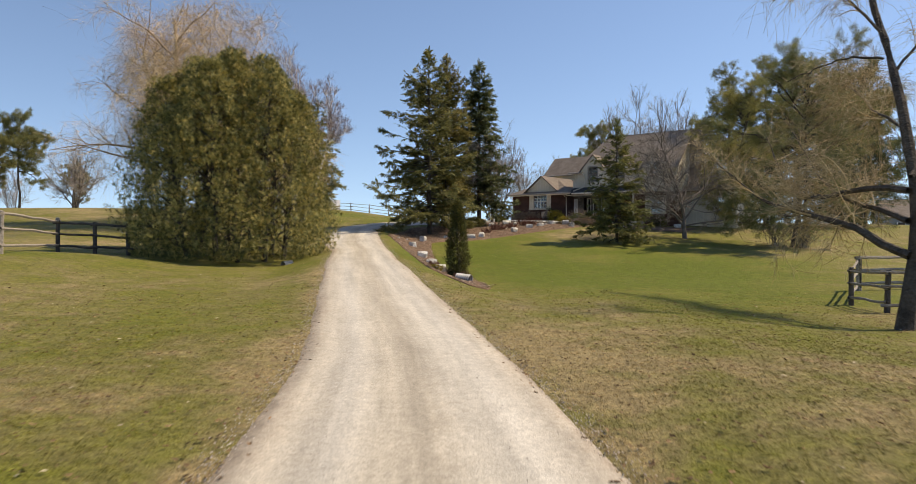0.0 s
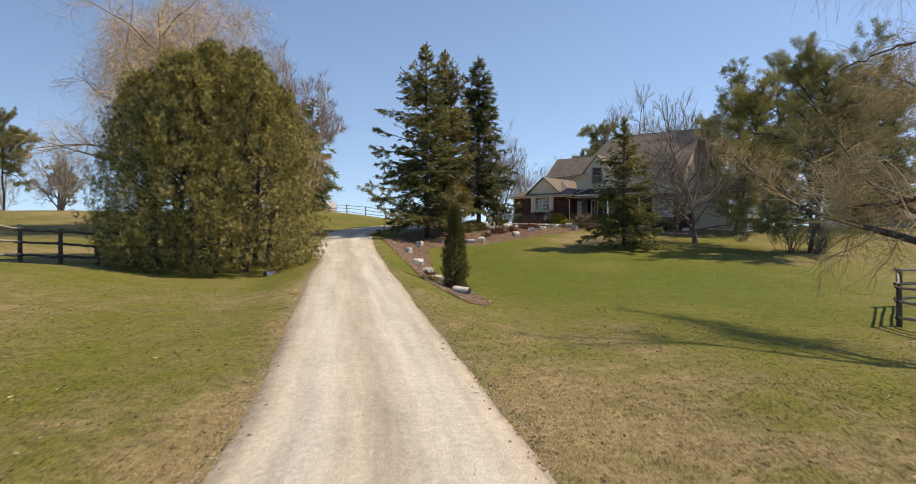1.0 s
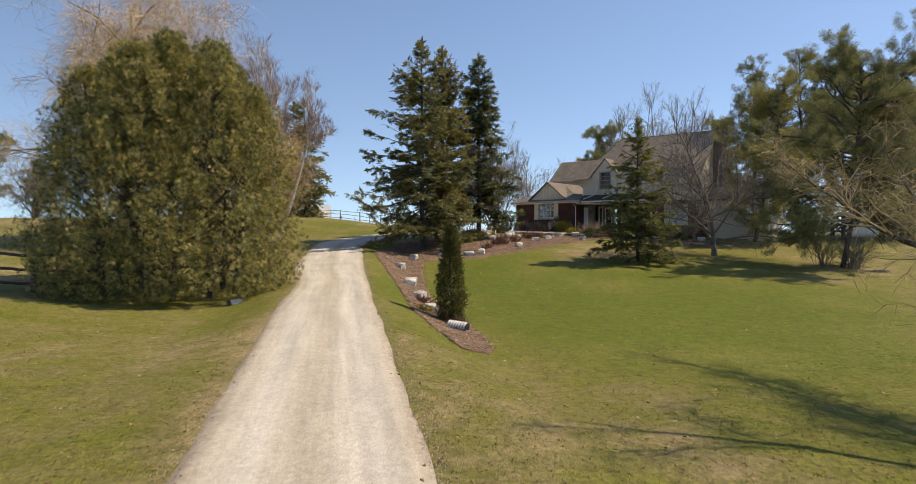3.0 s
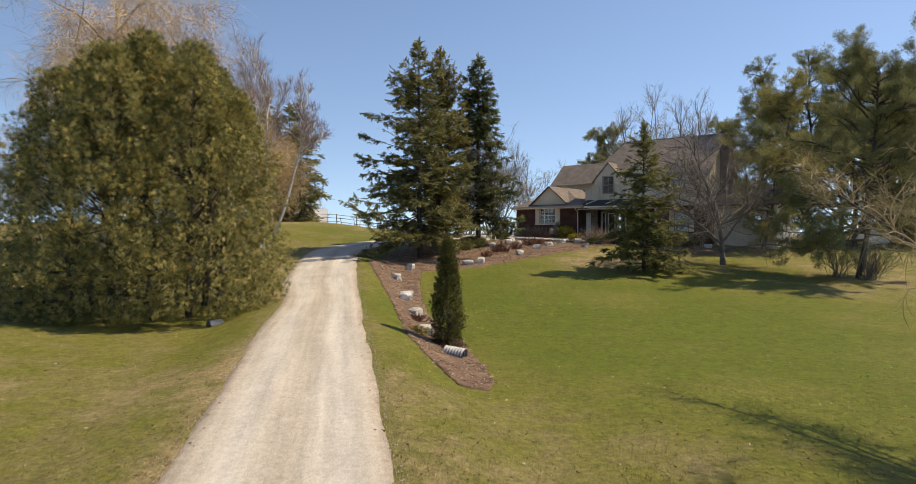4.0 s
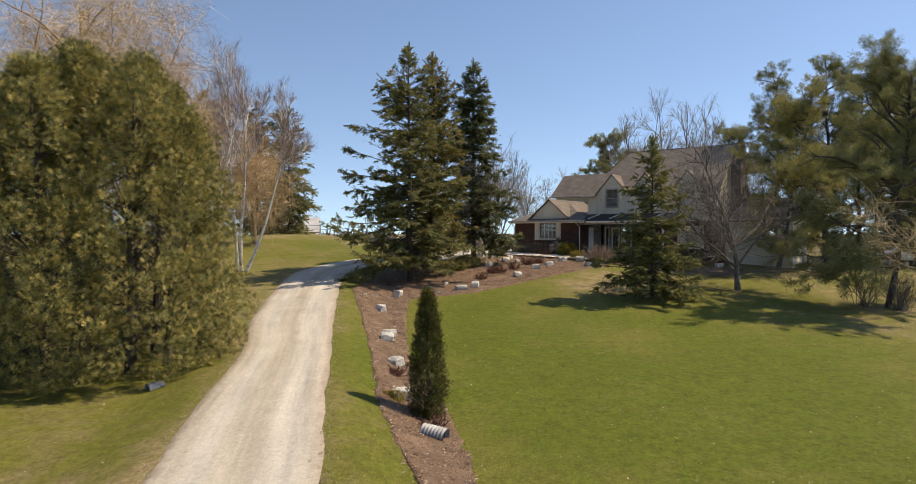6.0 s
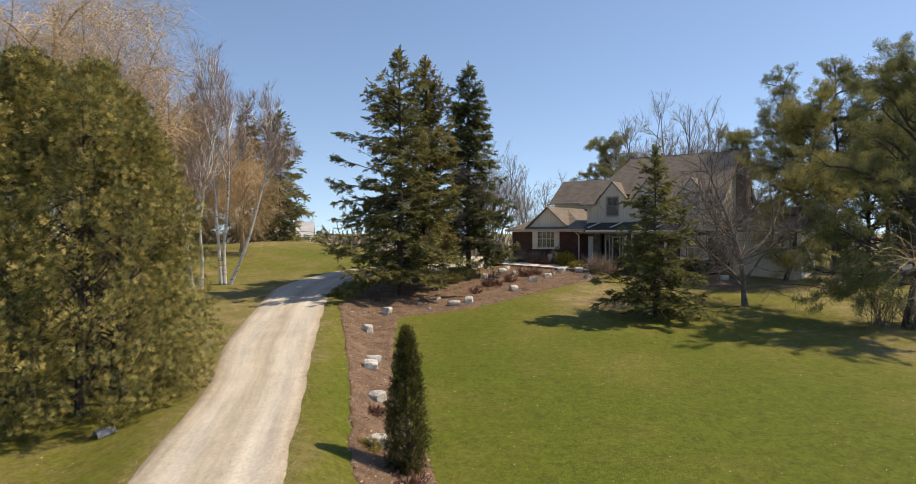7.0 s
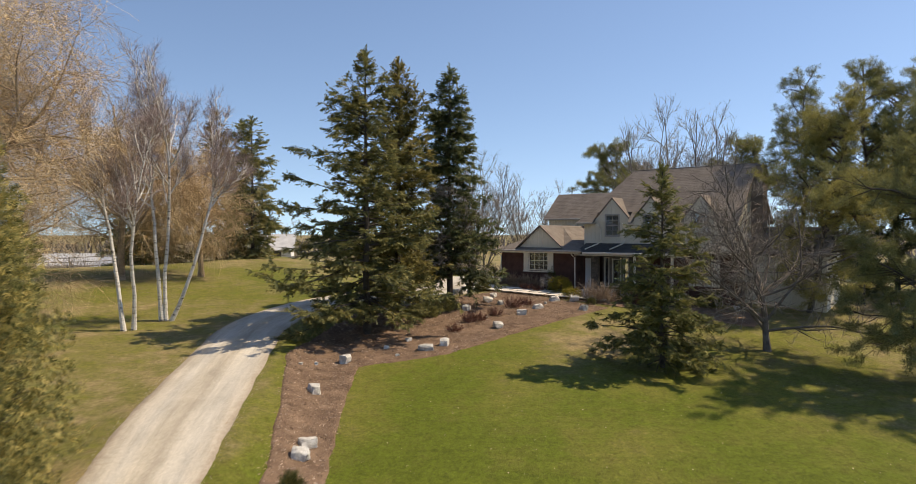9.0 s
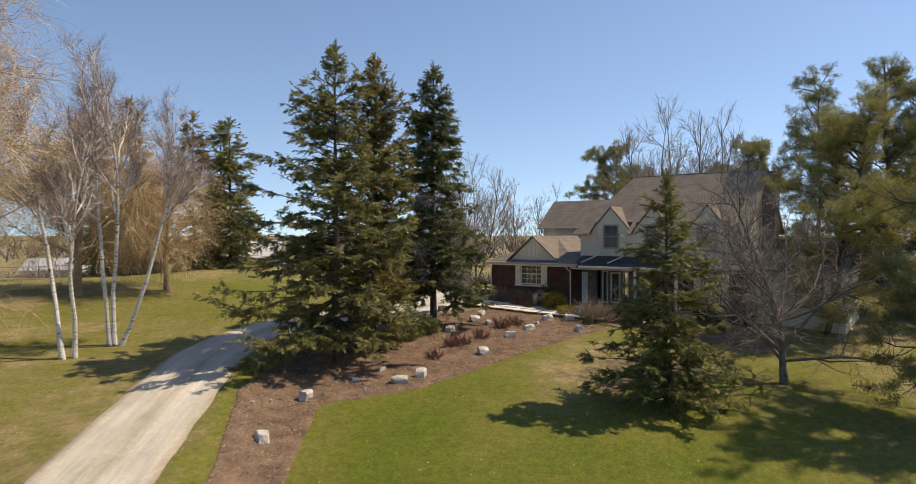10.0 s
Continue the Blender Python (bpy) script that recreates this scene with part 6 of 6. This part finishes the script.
for k, (x, y, r, h) in enumerate(((3.0, 51.8, .5, .6), (3.5, 52.2, .5, .55), (4.4, 53.2, .5, .6), (5.6, 55.2, .6, .7), (6.4, 56.0, .6, .6), (-1.2, 30.4, .35, .35), (0.15, 25.9, .4, .4), (2.2, 50.2, .5, .5))):
    twig_shrub("red_twig_shrub", x, y, r, h, REDTWIG, "low leafless reddish shrub in the mulch", 240 + k, 60, "low shrubs in the bed")
leaf_shrub("low_juniper", -0.95, 27.55, .32, .28, GOLDSHRUB, "low straw-coloured plant beside a limestone block", 250, 500, .07, "plant")
leaf_shrub("mound_juniper", 1.3, 54.6, .95, .8, SPRUCE, "low spreading evergreen under the spruces", 251, 2600, .14, "shrub")
leaf_shrub("mound_juniper", 0.5, 53.4, .9, .7, SPRUCE, "low spreading evergreen under the spruces", 252, 2400, .14, "shrub")
for k, (x, y, h) in enumerate(((21.2, 43.0, 2.0), (22.4, 42.3, 1.7), (22.9, 43.1, 1.6))):
    twig_shrub("twiggy_shrub", x, y, 0.8, h, MAPLEBARK, "leafless brown shrub at the foot of the pine", 260 + k, 34, "shrubs at the pine", tr=0.008)
leaf_shrub("dark_planter_bush", *on_house(9.0, -3.6), .28, .42, YEW, "small round dark bush in the mulch", 270, 600, .08, "shrub")

# flagstone walk in front of the house
for k in range(42):
    rng = np.random.default_rng(300 + k)
    f = (k // 3) / 13
    ax, ay = on_house(-1.2 + 10.2 * f + rng.uniform(-0.1, 0.1), -2.5 - 0.55 * math.sin(f * 3.4) + 0.70 * (k % 3))
    bm = bevel_box(-0.40, 0.40, -0.36, 0.36, 0, 0.06, 0.02)
    for v in bm.verts:
        v.co.x += 0.05 * math.sin(k * 3 + v.co.y * 9)
        v.co.y += 0.05 * math.cos(k * 5 + v.co.x * 7)
    st = part("flagstone", bm, FLAGSTONE)
    st.matrix_basis = pose(ax, ay, gz(ax, ay) + 0.10, 0, 0, -38 + rng.uniform(-8, 8))
    tagged(st, "pale flagstone of the front walk", "paving stone", "front walk")

# ---- turf, gravel, chips and dry leaves ----
def thin(rng, n, box, keep):
    x, y = rng.uniform(box[0], box[1], n), rng.uniform(box[2], box[3], n)
    m = keep(x, y)
    return x[m], y[m]


def in_bed(x, y):
    """True inside the planting bed's outline."""
    lx, ly, rx, ry = bed_edges(np.linspace(0, 1, 60))
    px, py = np.concatenate([lx, rx[::-1]]), np.concatenate([ly, ry[::-1]])
    inside = np.zeros(np.shape(x), bool)
    for i in range(len(px)):
        j = i - 1
        c = (py[i] > y) != (py[j] > y)
        inside ^= c & (x < (px[j] - px[i]) * (y - py[i]) / (py[j] - py[i] + 1e-12) + px[i])
    return inside


def blades(rng, n=6):
    v, f = [], []
    for _ in range(n):
        b = rng.uniform(-0.5, 0.5, 2)
        a = rng.uniform(0, 2 * np.pi)
        w = 0.09
        t = rng.normal(0, 0.42, 2)
        k = len(v)
        v += [(b[0] - w * math.cos(a), b[1] - w * math.sin(a), -0.1), (b[0] + w * math.cos(a), b[1] + w * math.sin(a), -0.1), (b[0] + t[0], b[1] + t[1], rng.uniform(0.5, 1.1))]
        f.append((k, k + 1, k + 2))
    return v, f


def turf(name, n, box, high, wide, seed, label, edge=0.02, keep=None):
    rng = np.random.default_rng(seed)
    x, y = thin(rng, n, box, lambda x, y: (in_drive(x, y) > edge - 0.45 * rng.uniform(0, 1, len(x)) ** 3) & ~in_bed(x, y) & (keep(x, y) if keep else True))
    soup, xs, ys = Soup(), [], []
    for k in range(4):
        v, f = blades(rng)
        m = np.arange(len(x)) % 4 == k
        az = rng.uniform(0, 2 * np.pi, m.sum())
        at = np.stack([x[m], y[m], ground_z(x[m], y[m])], 1)
        sz = np.stack([wide * rng.uniform(.7, 1.3, m.sum())] * 2 + [high * rng.uniform(.5, 1.4, m.sum())], 1)
        soup.add(*scatter(v, f, at, np.stack([np.cos(az), np.sin(az), 0 * az], 1), np.broadcast_to(np.array([0, 0, 1.0]), at.shape), sz))
        xs.append(np.repeat(x[m], len(v)))
        ys.append(np.repeat(y[m], len(v)))
    me = soup.mesh(name)
    set_lush(me, np.concatenate(xs), np.concatenate(ys))
    return tagged(part(name, me, TUFT), label, "grass", kind="stuff")


turf("grass", 42000, (-6, 7, 3.2, 11), 0.022, 0.032, 401, "short worn grass beside the start of the drive", keep=lambda x, y: np.random.default_rng(1).uniform(0, 1, len(x)) < (11.5 - y) / 4)
turf("grass", 46000, (-15, 12, 9, 24), 0.022, 0.045, 402, "short worn grass beside the drive", keep=lambda x, y: np.random.default_rng(2).uniform(0, 1, len(x)) < (24 - y) / 14)


def pebbles(rng):
    v = [(0.5, 0, 0), (-0.5, 0, 0), (0, 0.42, 0), (0, -0.42, 0), (0.05, 0.05, 0.35), (0, 0, -0.3)]
    v = [tuple(np.array(p) + rng.normal(0, 0.06, 3)) for p in v]
    return v, [(0, 2, 4), (2, 1, 4), (1, 3, 4), (3, 0, 4), (2, 0, 5), (1, 2, 5), (3, 1, 5), (0, 3, 5)]


def litter(name, shape, material, x, y, lift, size, seed, label, category):
    rng = np.random.default_rng(seed)
    soup = Soup()
    for k in range(4):
        v, f = shape(rng)
        m = np.arange(len(x)) % 4 == k
        az = rng.uniform(0, 2 * np.pi, m.sum())
        at = np.stack([x[m], y[m], ground_z(x[m], y[m]) + lift], 1)
        soup.add(*scatter(v, f, at, np.stack([np.cos(az), np.sin(az), rng.normal(0, .15, m.sum())], 1), np.array([0, 0, 1.0]) + rng.normal(0, .25, (m.sum(), 3)), size * rng.uniform(.4, 1.5, m.sum())))
    return tagged(part(name, soup, material), label, category, kind="stuff")


def chip(rng):
    a = rng.uniform(.10, .2)
    v = [(-a, -.5, 0), (a, -.5, 0), (a * .8, .5, .06), (-a * .7, .45, 0), (-a, -.5, .1), (a, -.5, .1), (a * .8, .5, .14), (-a * .7, .45, .1)]
    return v, [(4, 5, 6, 7), (0, 1, 5, 4), (1, 2, 6, 5), (2, 3, 7, 6), (3, 0, 4, 7)]


def dry_leaf(rng):
    v = [(0, -.5, 0), (.28, -.1, .1), (.2, .3, .02), (0, .55, .12), (-.22, .28, .05), (-.3, -.12, .02)]
    v = [tuple(np.array(p) + rng.normal(0, .05, 3)) for p in v]
    return v, [(0, 1, 2), (0, 2, 3), (0, 3, 4), (0, 4, 5)]


sr = np.random.default_rng(410)
def verge(n, out, spread_by):
    """Places along both edges of the drive, denser towards its start."""
    y = 3 + 45 * sr.uniform(0, 1, n) ** 1.9
    side = sr.choice([-1.0, 1.0], n)
    off = sr.normal(out, spread_by, n)
    return np.interp(y, WAY[:, 1], WAY[:, 0]) + side * (np.interp(y, WAY[:, 1], WAY[:, 2]) + off), y


x, y = verge(8500, -0.03, 0.10)
litter("edge_gravel", pebbles, STONES, x, y, 0.014, 0.016, 411, "loose gravel along the edges of the drive", "gravel")
x, y = verge(800, 0.08, 0.14)
litter("edge_leaves", dry_leaf, LEAVES, x, y, 0.03, 0.045, 417, "brown leaf crumbs caught along the drive", "leaves")
x, y = thin(sr, 16000, (-8, 3, 3, 32), lambda x, y: (in_drive(x, y) < -0.1) & (y < 3 + 30 * sr.uniform(0, 1, len(x)) ** 2))
litter("loose_gravel", pebbles, STONES, x, y, 0.030, 0.018, 412, "small loose stones on the drive", "gravel")
x, y = thin(sr, 46000, (-5, 12, 21, 62), lambda x, y: in_bed(x, y))
litter("bark_chips", chip, CHIPS, x + sr.normal(0, 0.07, len(x)), y + sr.normal(0, 0.07, len(x)), 0.075, 0.066, 413, "bark chips over the planting bed", "mulch")
x, y = thin(sr, 24000, (-5, 12, 21, 62), lambda x, y: in_bed(x, y))
litter("pale_chips", chip, PALECHIPS, x + sr.normal(0, 0.07, len(x)), y + sr.normal(0, 0.07, len(x)), 0.08, 0.062, 416, "bleached chips on top of the mulch", "mulch")
x, y = thin(sr, 11000, (-12, 12, 3, 26), lambda x, y: (in_drive(x, y) > -0.3) & ~in_bed(x, y) & (sr.uniform(0, 1, len(x)) < (26 - y) / 22))
litter("fallen_leaves", dry_leaf, LEAVES, x, y, 0.030, 0.047, 414, "dry brown leaves and crumbs in the grass", "leaves")

x, y = thin(sr, 2600, (-12, 22, 4, 47), lambda x, y: (in_drive(x, y) > 0.5) & ~in_bed(x, y))
litter("pale_litter", dry_leaf, PALELEAF, x, y, 0.03, 0.042, 415, "pale dry leaves scattered over the lawn", "leaves")

# ---- fieldstones of the entry walls ----
fr = np.random.default_rng(420)
SLABS = [as_mesh("fieldstone", bevel_box(-0.5, 0.5, -0.03, 0.002, -0.5, 0.5, 0.02)) for _ in range(1)]
SLABS[0].materials.append(STONEWALL)
for x0, x1, y in ((6.57, 7.05, 1.3), (9.0, 10.55, 2.0)):
    z = 0.14
    while z < 2.30:
        hh = fr.uniform(0.14, 0.24)
        x = x0
        while x < x1 - 0.08:
            ww = min(fr.uniform(0.18, 0.42), x1 - x)
            st = new("fieldstone", SLABS[0])
            st.parent = house
            st.matrix_basis = Matrix.Translation((x + ww / 2, y, z + hh / 2)) @ Matrix.Diagonal((ww - 0.02, fr.uniform(0.7, 1.4), hh - 0.02, 1))
            x += ww
        z += hh
